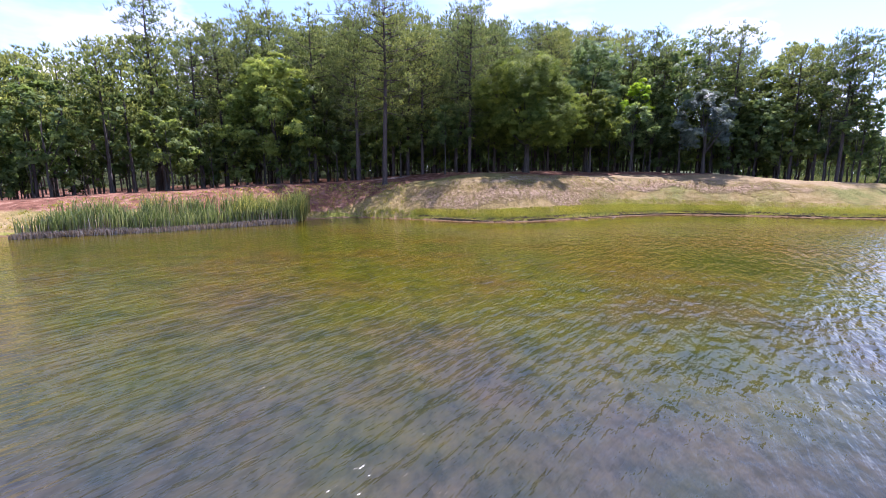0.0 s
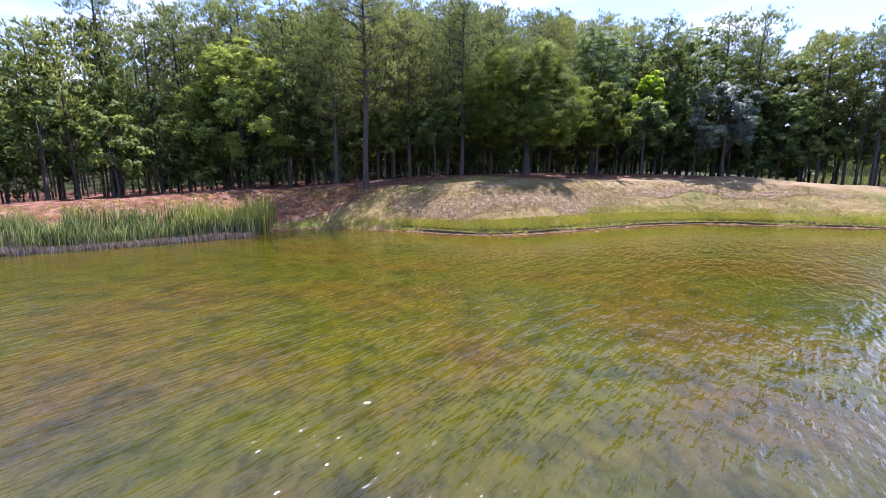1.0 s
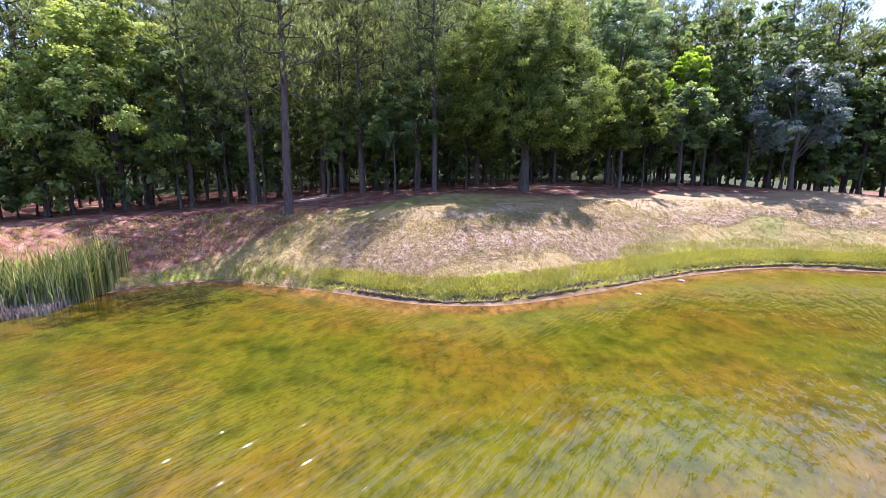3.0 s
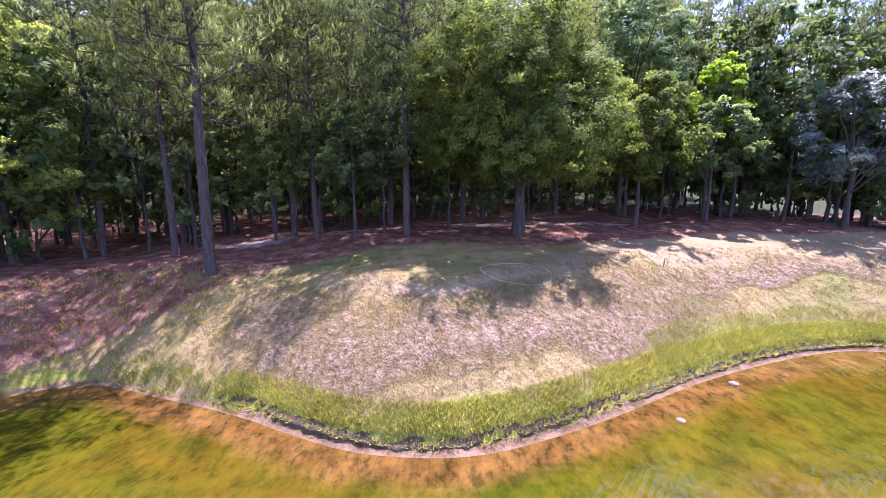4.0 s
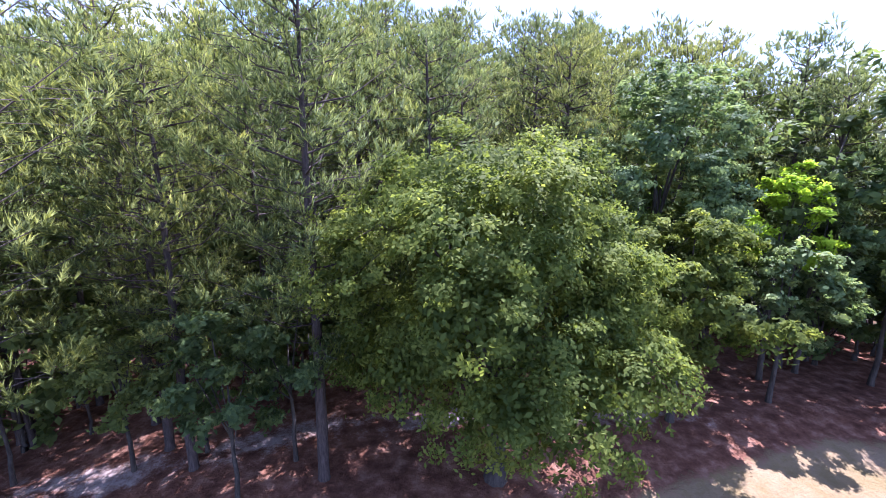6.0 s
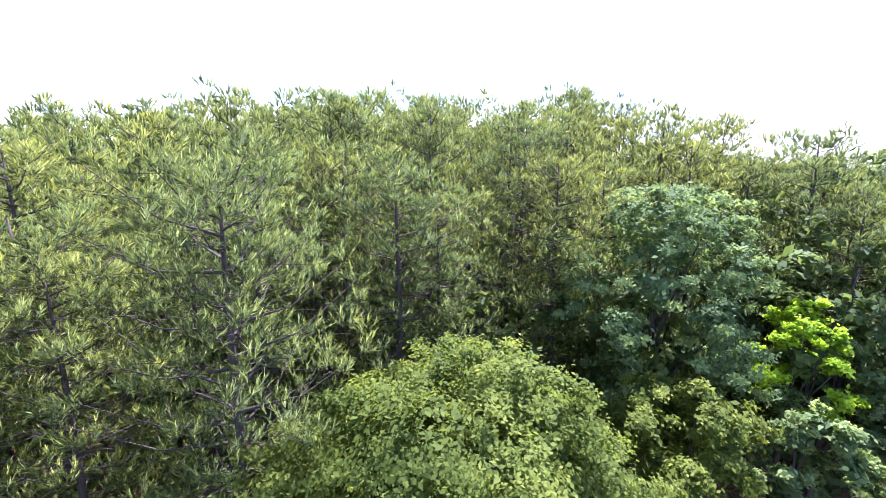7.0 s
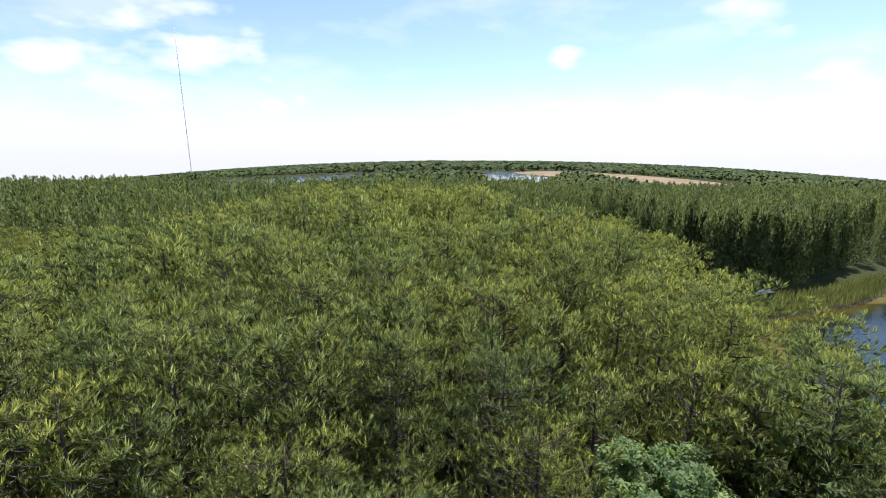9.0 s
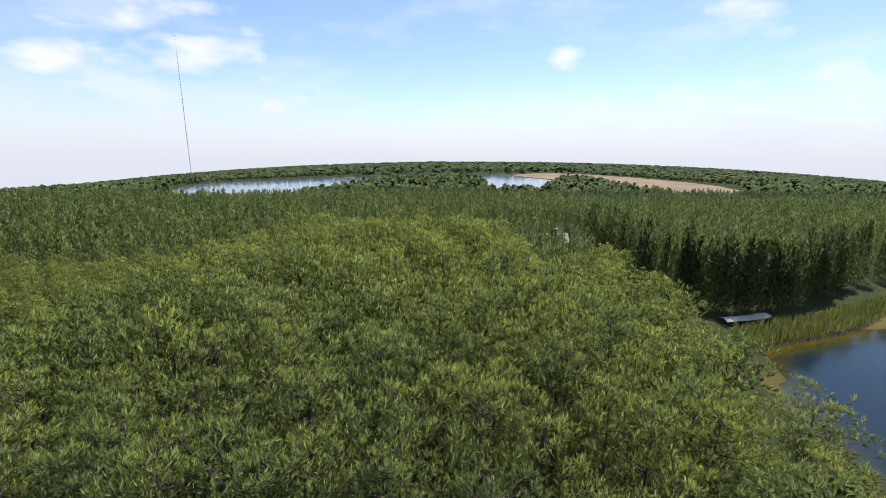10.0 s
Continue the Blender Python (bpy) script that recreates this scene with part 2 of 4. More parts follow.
def water_material():
    m = Mat("pond_water", 0.06, 0.55)
    m.b.inputs["IOR"].default_value = 1.33
    big, mid = m.noise(0.16, 4.0, 0.55), m.noise(0.7, 5.0, 0.6)
    c = m.ramp(big, (0.28, (0.046, 0.056, 0.003)), (0.46, (0.075, 0.07, 0.003)), (0.62, (0.09, 0.06, 0.004)), (0.78, (0.054, 0.06, 0.003)))
    c = m.mix(1.0, c, m.ramp(mid, (0.3, (0.5, 0.58, 0.6)), (0.5, (1.0, 1.0, 1.0)), (0.7, (1.3, 1.2, 1.0))), "MULTIPLY")
    # grey-blue of deeper water, with sky reflection painted into the colour
    deep = m.fade(m.math("ADD", m.attr("deep"), m.math("MULTIPLY", m.math("SUBTRACT", big, 0.5), 1.2)), 0.2, 0.9)
    c = m.mix(deep, c, m.ramp(mid, (0.3, (0.026, 0.036, 0.03)), (0.7, (0.056, 0.05, 0.044))))
    c = m.mix(m.attr("lagoon"), c, (0.008, 0.02, 0.03))
    shore = m.fade(m.math("ADD", m.attr("shore"), m.math("MULTIPLY", m.math("SUBTRACT", mid, 0.5), 0.8)), 0.3, 0.8)
    c = m.mix(shore, c, m.ramp(mid, (0.35, (0.075, 0.036, 0.008)), (0.65, (0.17, 0.088, 0.022))))
    weed = m.noise(2.6, 5.0, 0.7, (1.0, 0.55, 1.0))
    c = m.mix(m.math("ADD", m.math("MULTIPLY", shore, 0.4), 0.45), c, m.ramp(weed, (0.38, (0.34, 0.4, 0.4)), (0.5, (1.0, 1.0, 1.0)), (0.66, (1.5, 1.36, 1.0))), "MULTIPLY")
    c = m.mix(1.0, c, (0.71, 0.71, 0.71), "MULTIPLY")
    m.color(c)
    turn = m.n.new("ShaderNodeMapping")
    turn.vector_type = "TEXTURE"
    turn.inputs["Rotation"].default_value = (0, 0, radians(54))
    turn.inputs["Scale"].default_value = (1.7, 0.52, 1.0)
    m.l.new(m.co.outputs["Object"], turn.inputs["Vector"])
    w1, w2 = m.n.new("ShaderNodeTexNoise"), m.n.new("ShaderNodeTexNoise")
    for w, sc, de in ((w1, 1.4, 1.5), (w2, 4.0, 2.0)):
        w.inputs["Scale"].default_value, w.inputs["Detail"].default_value = sc, de
        m.l.new(turn.outputs["Vector"], w.inputs["Vector"])
    gust = m.fade(m.noise(0.06, 2.0), 0.35, 0.65)
    h = m.math("ADD", w1.outputs["Fac"], m.math("MULTIPLY", w2.outputs["Fac"], 0.42))
    h = m.math("MULTIPLY", h, m.math("MULTIPLY", m.attr("open"), m.math("ADD", m.math("MULTIPLY", gust, 0.5), 0.6)))
    m.bump(h, 1.0, 0.14)
    return m.m


WATER = water_material()
lake = Mat("lake_water", 0.12, 0.5)
LAKE = lake.color(lake.ramp(lake.noise(0.01, 3), (0.3, (0.06, 0.09, 0.13)), (0.7, (0.1, 0.13, 0.17)))).bump(lake.noise(0.6, 3), 0.3, 0.1).m
field = Mat("dry_field", 0.95, 0.1)
FIELD = field.color(field.ramp(field.noise(0.02, 5), (0.3, (0.15, 0.11, 0.065)), (0.7, (0.26, 0.195, 0.12)))).m


# ---------------------------------------------------------------- mesh helpers
def mesh_np(name, verts, faces, material, smooth=False):
    """One mesh from arrays: verts (n, 3), faces (m, 3 or 4)."""
    verts, faces = np.asarray(verts, dtype=np.float32), np.asarray(faces, dtype=np.int32)
    me = bpy.data.meshes.new(name)
    k = faces.shape[1]
    me.vertices.add(len(verts))
    me.vertices.foreach_set("co", verts.ravel())
    me.loops.add(faces.size)
    me.loops.foreach_set("vertex_index", faces.ravel())
    me.polygons.add(len(faces))
    me.polygons.foreach_set("loop_start", np.arange(len(faces), dtype=np.int32) * k)
    me.update(calc_edges=True)
    me.validate()
    if smooth:
        me.polygons.foreach_set("use_smooth", np.ones(len(faces), dtype=bool))
    me.materials.append(material)
    return me


def part(name, me, parent, label=""):
    ob = new(name, me)
    ob.parent = parent
    if label:
        ob["label"] = label
    return ob


SOFT = {}            # arrays of the soft-shaded leaf meshes, by mesh name


class Builder:
    """Gathers triangles as arrays; leaves may carry the normal and the tone of their clump."""

    def __init__(self):
        self.v, self.f, self.nv, self.tv, self.n = [], [], [], [], 0

    def add(self, v, f, normal=None, tone=None):
        v = np.asarray(v, dtype=float).reshape(-1, 3)
        f = np.asarray(f, dtype=int)
        self.v.append(v)
        self.f.append(f + self.n)
        if normal is not None:
            self.nv.append(np.asarray(normal, dtype=np.float32).reshape(-1, 3))
            self.tv.append(np.asarray(tone, dtype=np.float32).ravel())
        self.n += len(v)

    def tube(self, points, radii, sides=6):
        """A tapered, closed limb along points."""
        points = np.asarray(points, dtype=float)
        ring = []
        for k, p in enumerate(points):
            d = points[min(k + 1, len(points) - 1)] - points[max(k - 1, 0)]
            d = d / (np.linalg.norm(d) + 1e-9)
            a = np.cross(d, (0.31, 0.95, 0.05) if abs(d[1]) < 0.8 else (1, 0, 0))
            a /= np.linalg.norm(a)
            b = np.cross(d, a)
            th = np.arange(sides) * 2 * np.pi / sides
            ring.append(p + radii[k] * (np.cos(th)[:, None] * a + np.sin(th)[:, None] * b))
        v = np.concatenate(ring + [points[-1:]])
        f = []
        for k in range(len(points) - 1):
            for s in range(sides):
                a, b = k * sides + s, k * sides + (s + 1) % sides
                f += [(a, b, b + sides), (a, b + sides, a + sides)]
        top = len(v) - 1
        for s in range(sides):
            a, b = (len(points) - 1) * sides + s, (len(points) - 1) * sides + (s + 1) % sides
            f.append((a, b, top))
        self.add(v, f)

    def blades(self, base, way, length, width, rng, normal=None, tone=None):
        """Thin triangles from base along way."""
        base, way = np.asarray(base), np.asarray(way)
        n = len(base)
        side = np.cross(way, rng.normal(size=(n, 3)))
        side /= np.linalg.norm(side, axis=1)[:, None] + 1e-9
        w = np.broadcast_to(np.asarray(width, dtype=float), (n,))[:, None] * 0.5
        ln = np.broadcast_to(np.asarray(length, dtype=float), (n,))[:, None]
        v = np.stack([base - side * w, base + side * w, base + way * ln], 1).reshape(-1, 3)
        f = np.arange(3 * n).reshape(n, 3)
        if normal is None:
            self.add(v, f)
        else:
            self.add(v, f, np.repeat(normal, 3, 0), np.repeat(tone, 3))

    def shoots(self, base, way, length, radius, sides, rng, normal=None, tone=None):
        """Upright brushes of needles: spiky, star-shaped cones."""
        base, way = np.asarray(base), np.asarray(way)
        n = len(base)
        a = unit(np.cross(way, rng.normal(size=(n, 3))))
        b = np.cross(way, a)
        length = np.broadcast_to(np.asarray(length, dtype=float), (n,))[:, None]
        k = np.arange(sides)
        th = k * 2 * np.pi / sides + rng.uniform(-0.25, 0.25, (n, sides))
        out = (k % 2 == 0)
        r = radius * np.where(out, 1.45, 0.4) * rng.uniform(0.75, 1.25, (n, sides))
        up = length * np.where(out, 0.5, 0.0) * rng.uniform(0.5, 1.2, (n, sides)) - length * 0.12
        ring = base[:, None] + a[:, None] * (r * np.cos(th))[..., None] + b[:, None] * (r * np.sin(th))[..., None] + way[:, None] * up[..., None]
        v = np.concatenate([ring, (base + way * length)[:, None]], 1).reshape(-1, 3)
        q = np.arange(n)[:, None] * (sides + 1)
        f = np.concatenate([q + (i, (i + 1) % sides, sides) for i in range(sides)])
        if normal is None:
            self.add(v, f)
        else:
            self.add(v, f, np.repeat(normal, sides + 1, 0), np.repeat(tone, sides + 1))

    def leaves(self, at, size, rng, up=0.6, face=None, tone=None):
        """Pointed leaves, each of two triangles folded along the middle."""
        n = len(at)
        nrm = rng.normal(size=(n, 3)) * (1.0 if face is None else 0.6) + (0, 0, up)
        if face is not None:
            nrm = nrm + face
        nrm /= np.linalg.norm(nrm, axis=1)[:, None]
        a = np.cross(nrm, rng.normal(size=(n, 3)))
        a /= np.linalg.norm(a, axis=1)[:, None] + 1e-9
        b = np.cross(nrm, a)
        s = (size * rng.uniform(0.7, 1.3, n))[:, None]
        v = np.stack([at - a * s * 0.6, at + b * s * 0.32 + nrm * s * 0.08, at + a * s * 0.6, at - b * s * 0.32 + nrm * s * 0.08], 1).reshape(-1, 3)
        q = np.arange(n)[:, None] * 4
        f = np.concatenate([q + (0, 1, 2), q + (0, 2, 3)])
        if tone is None:
            self.add(v, f)
        else:
            soft = unit(face * 0.6 + nrm * 0.75 + (0, 0, 0.12))
            self.add(v, f, np.repeat(soft, 4, 0), np.repeat(tone, 4))

    def mesh(self, name, material, smooth=False):
        v, f = np.concatenate(self.v), np.concatenate(self.f)
        if not self.nv:
            return mesh_np(name, v, f, material, smooth)
        nv, tv = np.concatenate(self.nv), np.concatenate(self.tv)
        flat = np.cross(v[f[:, 1]] - v[f[:, 0]], v[f[:, 2]] - v[f[:, 0]])
        turn = (flat * nv[f[:, 0]]).sum(1) < 0
        f[turn] = f[turn][:, ::-1]
        me = mesh_np(name, v, f, material, True)
        me.attributes.new("custom_normal", "FLOAT_VECTOR", "POINT").data.foreach_set("vector", nv.ravel())
        me.attributes.new("tone", "FLOAT", "POINT").data.foreach_set("value", tv)
        SOFT[me.name] = (v, f, nv, tv)
        return me


def unit(v):
    return v / (np.linalg.norm(v, axis=-1, keepdims=True) + 1e-9)


# ---------------------------------------------------------------- the lie of the land
POND = np.array([(-36, 29), (-31, 32.5), (-26.5, 34.5), (-20, 38.6), (-15.2, 42.6), (-13, 44.6), (-10.5, 46), (-8.5, 46), (-6.4, 45.2), (-2, 43.7),
                 (0.9, 42.2), (3.2, 41.3), (6.4, 41.1), (8.8, 41.8), (12.5, 43.5), (16.3, 45.7), (21.2, 47.8), (26.5, 49.4), (30, 48.6),
                 (36, 47), (43, 44.5), (54, 43), (66, 50), (70, 72), (68, 98), (74, 126), (84, 146), (95, 151), (108, 155), (120, 159),
                 (143, 171), (200, 190), (262, 196), (300, 100), (250, 0), (120, -90), (0, -105), (-80, -80), (-92, -30), (-70, 6), (-46, 22)], dtype=float)


def smooth_ring(p, rounds=2):
    for _ in range(rounds):
        q = np.roll(p, -1, 0)
        p = np.stack([p * 0.75 + q * 0.25, p * 0.25 + q * 0.75], 1).reshape(-1, 2)
    return p


SHORE = smooth_ring(POND)


def outside(xy, ring):
    """Signed distance to a closed ring: positive outside."""
    xy = np.asarray(xy, dtype=float).reshape(-1, 2)
    best = np.full(len(xy), 1e18)
    odd = np.zeros(len(xy), dtype=bool)
    for a, b in zip(ring, np.roll(ring, -1, 0)):
        e, w = b - a, xy - a
        t = np.clip((w @ e) / (e @ e), 0, 1)
        d = w - t[:, None] * e
        best = np.minimum(best, (d * d).sum(1))
        c = (a[1] > xy[:, 1]) != (b[1] > xy[:, 1])
        if a[1] != b[1]:
            odd ^= c & (xy[:, 0] < e[0] * (xy[:, 1] - a[1]) / e[1] + a[0])
    return np.where(odd, -1, 1) * np.sqrt(best)


def ease(a, b, x):
    t = np.clip((x - a) / (b - a), 0, 1)
    return t * t * (3 - 2 * t)


def wobble(x, y, s, k=0.0):
    return (np.sin(x * s + 1.3 * np.sin(y * s * 0.7 + k)) + np.sin(y * s * 1.3 + 1.7 * np.sin(x * s * 0.6 + 2 + k))) * 0.5


def lay(x, y):
    """Height of the ground and distance to the pond."""
    x, y = np.asarray(x, dtype=float).ravel(), np.asarray(y, dtype=float).ravel()
    d = outside(np.stack([x, y], 1), SHORE)
    top = np.interp(x, [-90, -60, -52, -38, -22, -7, 10, 21, 40, 55, 80, 110], [0.6, 0.7, 1.0, 2.0, 3.0, 3.6, 4.05, 4.05, 3.8, 3.0, 2.2, 1.6])
    top = top + (5.2 - top) * ease(62, 110, y) * (1 - ease(60, 90, x))
    length = np.interp(x, [-60, -20, -7, -2, 3, 9, 14, 30], [8.5, 8.5, 8.5, 8.0, 7.2, 6.3, 6.3, 8.0])
    u = np.clip((d - 0.4) / length, 0, 1)
    z = top * (1 - (1 - u) ** 1.6) + 0.6 * ease(8, 14, d) * ease(-15, 0, x) * (1 - ease(34, 48, x)) * (1 - ease(62, 110, y))
    z = np.where(d > 0, np.where(d < 0.4, 0.08 * d, 0.032 + z) + 0.26 * ease(0.36, 0.72, d) + 0.12 * wobble(x, y, 0.5) * ease(0.5, 4, d) + 0.05 * wobble(x, y, 1.9, 1.0) * ease(0.5, 2, d), -0.9 * ease(0, 7, -d) + 0.08 * np.maximum(d, -0.5))
    r = np.hypot(x - 15, y - 60)
    az = np.clip(np.arctan2(x - 15, np.maximum(y - 60, 1.0)) - 0.087, -0.95, 0.95)
    fall = ease(350, 2500, r) * 0.0555 * np.tan(az) ** 2 * np.cos(az) * r
    fall += 21 * ease(250, 470, y) * ease(-600, 100, y)
    return z - fall, d


def height(x, y):
    return float(lay([x], [y])[0][0])


def build_ground():
    def lines(lo, hi, step, far):
        mid = np.arange(lo, hi + 0.01, step)
        grow = np.array([0.5, 1.2, 2.2, 4, 7, 11, 17, 25, 37, 55, 80, 115, 160, 220, 300, 420, 600, 850, 1200, 1700, 2400, 3300, 4500], dtype=float)
        grow = grow[grow < far]
        return np.concatenate([lo - grow[::-1], mid, hi + grow])

    xs, ys = lines(-62, 72, 0.45, 4600), lines(30, 68, 0.26, 4600)
    gx, gy = np.meshgrid(xs, ys)
    z, d = lay(gx, gy)
    x, y = gx.ravel(), gy.ravel()
    nx, ny = len(xs), len(ys)
    i = (np.arange(ny - 1)[:, None] * nx + np.arange(nx - 1)).ravel()
    me = mesh_np("ground", np.stack([x, y, z], 1), np.stack([i, i + 1, i + nx + 1, i + nx], 1), GROUND, True)

    # straw runs low on the left bank, its dark tone partly painted shade
    wood = np.interp(x, [-70, -45, -20, -9, -4, 2, 12, 20, 28, 45, 70], [28, 30.5, 40.8, 48.6, 51.5, 54.3, 54.5, 57.5, 60, 58, 56])
    dw = d + 0.9 * wobble(x, y, 0.45) + 0.5 * wobble(x, y, 1.1, 2.0)
    xw = x + 3.0 * wobble(x, y, 0.33, 1.0)
    zones = {
        "lip": (1 - ease(0.8, 1.25, (d + 0.35 * wobble(x, y, 0.8)) / np.interp(x, [-6, -2, 0, 4, 8, 13, 17, 21, 27, 45], [0.4, 0.7, 0.9, 1.05, 1.25, 0.85, 1.05, 1.6, 1.4, 1.4]))) * 0.9,
        # pale turf stops at the oak's cast shadow, which is so painted darker
        "worn": ease(4.6, 6.0, dw) * (1 - ease(5.6, 8.0, dw) * (1 - ease(12, 17, x))) * ease(-3, 2, xw) * (1 - ease(40, 60, x)) * 0.9,
        "dirt": 0.52 * ease(0.9, 2.6, dw) * (1 - ease(3.2, 7.0, dw)) * ease(-10, -1, xw) * (1 - ease(12, 26, xw))
        + 0.6 * ease(2.8, 4.2, dw) * (1 - ease(4.4, 6.4, dw)) * ease(15, 24, xw) * (1 - ease(38, 52, xw)),
        "straw": ease(-1.5, 1.5, y - wood),
        "path": (1 - ease(0.2, 2.6, np.abs(y - (59.6 + 0.13 * x + 0.8 * np.sin(x * 0.2))))) * ease(-30, -4, x) * (1 - ease(18, 30, x)) * (0.52 + 0.12 * wobble(x, y, 0.8)) * (1 - ease(50, 60, x)),
        "mud": (1 - ease(0.2, 0.5, np.abs(d - 0.05))) * 0.95,
        "bed": ease(0.1, 1.0, -d),
        # darker turf on the left bank and under the oak also paints in shade
        "green": np.maximum(0.6 * ease(60, 70, x), 0.6 * ease(72, 88, y)) + 0.13 * ease(16, 28, x) * (1 - ease(4.5, 7, d)) + 0.16 * (1 - ease(-12, -4, x)) + 0.12 * ease(-6, -2, x) * (1 - ease(1, 4, x)) * ease(4, 6, d) + 0.15 * ease(5.6, 8.5, dw) * ease(-5, -2, x) * (1 - ease(12, 17, x)),
        "scrub": ease(70, 84, y) * (1 - ease(58, 66, x) * (1 - ease(0, 5, y - np.interp(x, [66, 93, 112, 148, 180], [60, 153, 158, 173, 185])))),
    }
    zones["straw"] = zones["straw"] * (1 - ease(60, 68, x) * (1 - ease(172, 190, y - 0.33 * (x - 90))))
    zones["straw"] = zones["straw"] * (1 - ease(74, 90, y))
    for key, val in zones.items():
        a = me.attributes.new(key, "FLOAT", "POINT")
        a.data.foreach_set("value", np.asarray(val, dtype=np.float32))
    return tagged(new("ground", me), "grassy pond bank and straw-covered woodland floor", "ground", kind="structure")


build_ground()


def build_water():
    xs = np.concatenate([np.arange(-95, -40, 6.0), np.arange(-40, 60, 0.8), np.arange(60, 310, 6.0)])
    ys = np.concatenate([np.arange(-110, 10, 6.0), np.arange(10, 52, 0.8), np.arange(52, 206, 6.0)])
    gx, gy = np.meshgrid(xs, ys)
    x, y = gx.ravel(), gy.ravel()
    d = outside(np.stack([x, y], 1), SHORE)
    nx, ny = len(xs), len(ys)
    i = (np.arange(ny - 1)[:, None] * nx + np.arange(nx - 1)).ravel()
    f = np.stack([i, i + 1, i + nx + 1, i + nx], 1)
    f = f[(d[f] < 7.0).any(1)]
    me = mesh_np("pond_water", np.stack([x, y, np.zeros_like(x)], 1), f, WATER, True)
    a = me.attributes.new("shore", "FLOAT", "POINT")
    a.data.foreach_set("value", (1 - ease(0.2, 2.5, -d)).astype(np.float32))
    a = me.attributes.new("open", "FLOAT", "POINT")
    a.data.foreach_set("value", (0.25 + 0.75 * ease(1, 18, -d)) * (1 - 0.7 * ease(56, 70, x)).astype(np.float32))
    a = me.attributes.new("lagoon", "FLOAT", "POINT")
    a.data.foreach_set("value", (ease(60, 80, x) * ease(2, 9, -d)).astype(np.float32))
    a = me.attributes.new("deep", "FLOAT", "POINT")
    a.data.foreach_set("value", (np.where(x > 60, ease(3, 12, -d), 0.85 * ease(18, 40, -d))).astype(np.float32))
    return tagged(new("water", me), "shallow olive-green pond water with wind ripples", "water", kind="structure")


build_water()

# ---------------------------------------------------------------- trees


def pine_meshes(seed, tall, bare, spread, limbs, clumps, brushes, needles, long, fat, splay, sides, thick, lean=0.3):
    """Trunk and crown of a loblolly pine: whorled limbs that end in fluffy clumps of upright needle brushes."""
    rng = np.random.default_rng(seed)
    bark, green = Builder(), Builder()
    hs = np.linspace(0, 1, 9)
    bend = np.stack([lean * hs ** 2 * math.cos(seed) + 0.12 * np.sin(hs * 5 + seed), lean * hs ** 2 * math.sin(seed) + 0.1 * np.sin(hs * 4 + 2 * seed), hs * tall], 1)
    rad = thick * (1 - hs) ** 0.8 + 0.03
    rad[0] *= 1.35
    bend0 = np.insert(bend, 1, bend[0] * 0.93 + bend[1] * 0.07, 0)
    rad0 = np.insert(rad, 1, thick * 1.05)
    bend0[0, 2] -= 0.3
    bark.tube(bend0, rad0, sides)
    mids, sizes, outs = [], [], []
    for k in range(limbs):
        u = (k + rng.uniform(0, 1)) / limbs
        h = bare + (1 - bare) * u ** 0.9 * 0.95
        at = np.array([np.interp(h, hs, bend[:, c]) for c in range(3)])
        az = k * 2.4 + rng.uniform(-0.5, 0.5)
        reach = spread * (0.32 + 0.68 * (1 - u ** 3.6) ** 0.55) * (0.66 + 0.34 * min(1.0, u * 3)) * rng.uniform(0.62, 1.12)
        rise = 0.1 + 0.5 * u + rng.uniform(-0.15, 0.2)
        out = np.array([math.cos(az), math.sin(az), rise])
        out /= np.linalg.norm(out)
        tip = at + out * reach + (0, 0, 0.1 * reach)
        midp = at + out * reach * 0.5 - (0, 0, 0.07 * reach)
        if sides > 4:
            bark.tube([at, midp, tip], [0.025 + 0.012 * reach, 0.03, 0.01], 3)
        for k2 in range(clumps):
            s = 1.0 - 0.72 * (k2 + rng.uniform(0, 0.7)) / clumps * (1.0 if k2 else 0.3)
            c = (1 - s) ** 2 * at + 2 * s * (1 - s) * midp + s * s * tip
            if k2:
                c = c + rng.normal(size=3) * (0.12 + 0.2 * reach) * (1, 1, 0.22)
                if sides > 6:
                    bark.tube([(1 - s) ** 2 * at + 2 * s * (1 - s) * midp + s * s * tip - out * 0.4, c], [0.018, 0.008], 3)
            mids.append(c)
            sizes.append(rng.uniform(0.48, 0.78) * (0.85 + 0.05 * reach))
            outs.append(unit(np.array([c[0] - at[0], c[1] - at[1], 0.25 * reach + 0.4])))
    mids, sizes, outs = np.array(mids), np.array(sizes), np.array(outs)
    n = len(mids)
    tones = np.repeat(rng.uniform(0, 1, n), brushes)
    size, mid, out = np.repeat(sizes, brushes)[:, None], np.repeat(mids, brushes, 0), np.repeat(outs, brushes, 0)
    face = unit(rng.normal(size=(n * brushes, 3)) * (1, 1, 0.75) + (0, 0, 0.5) + 0.3 * out)
    stem = unit(face * 0.7 + (0, 0, 0.55))
    foot = mid + face * size * rng.uniform(0.15, 0.6, (n * brushes, 1)) * (1.15, 1.15, 0.7)
    run = size * rng.uniform(0.45, 0.75, (n * brushes, 1))
    along = rng.uniform(0.0, 1.0, (n * brushes, needles, 1))
    side = unit(rng.normal(size=(n * brushes, needles, 3)))
    way = unit(stem[:, None] * (0.55 + 0.5 * along) + side * splay).reshape(-1, 3)
    base = (foot[:, None] + stem[:, None] * run[:, None] * along).reshape(-1, 3)
    puff = unit((foot + stem * run * 0.6 - mid) / size + out * 0.3 + (0, 0, 0.1))
    soft = unit(np.repeat(puff, needles, 0) * 0.75 + way * 0.3 + rng.normal(size=way.shape) * 0.32)
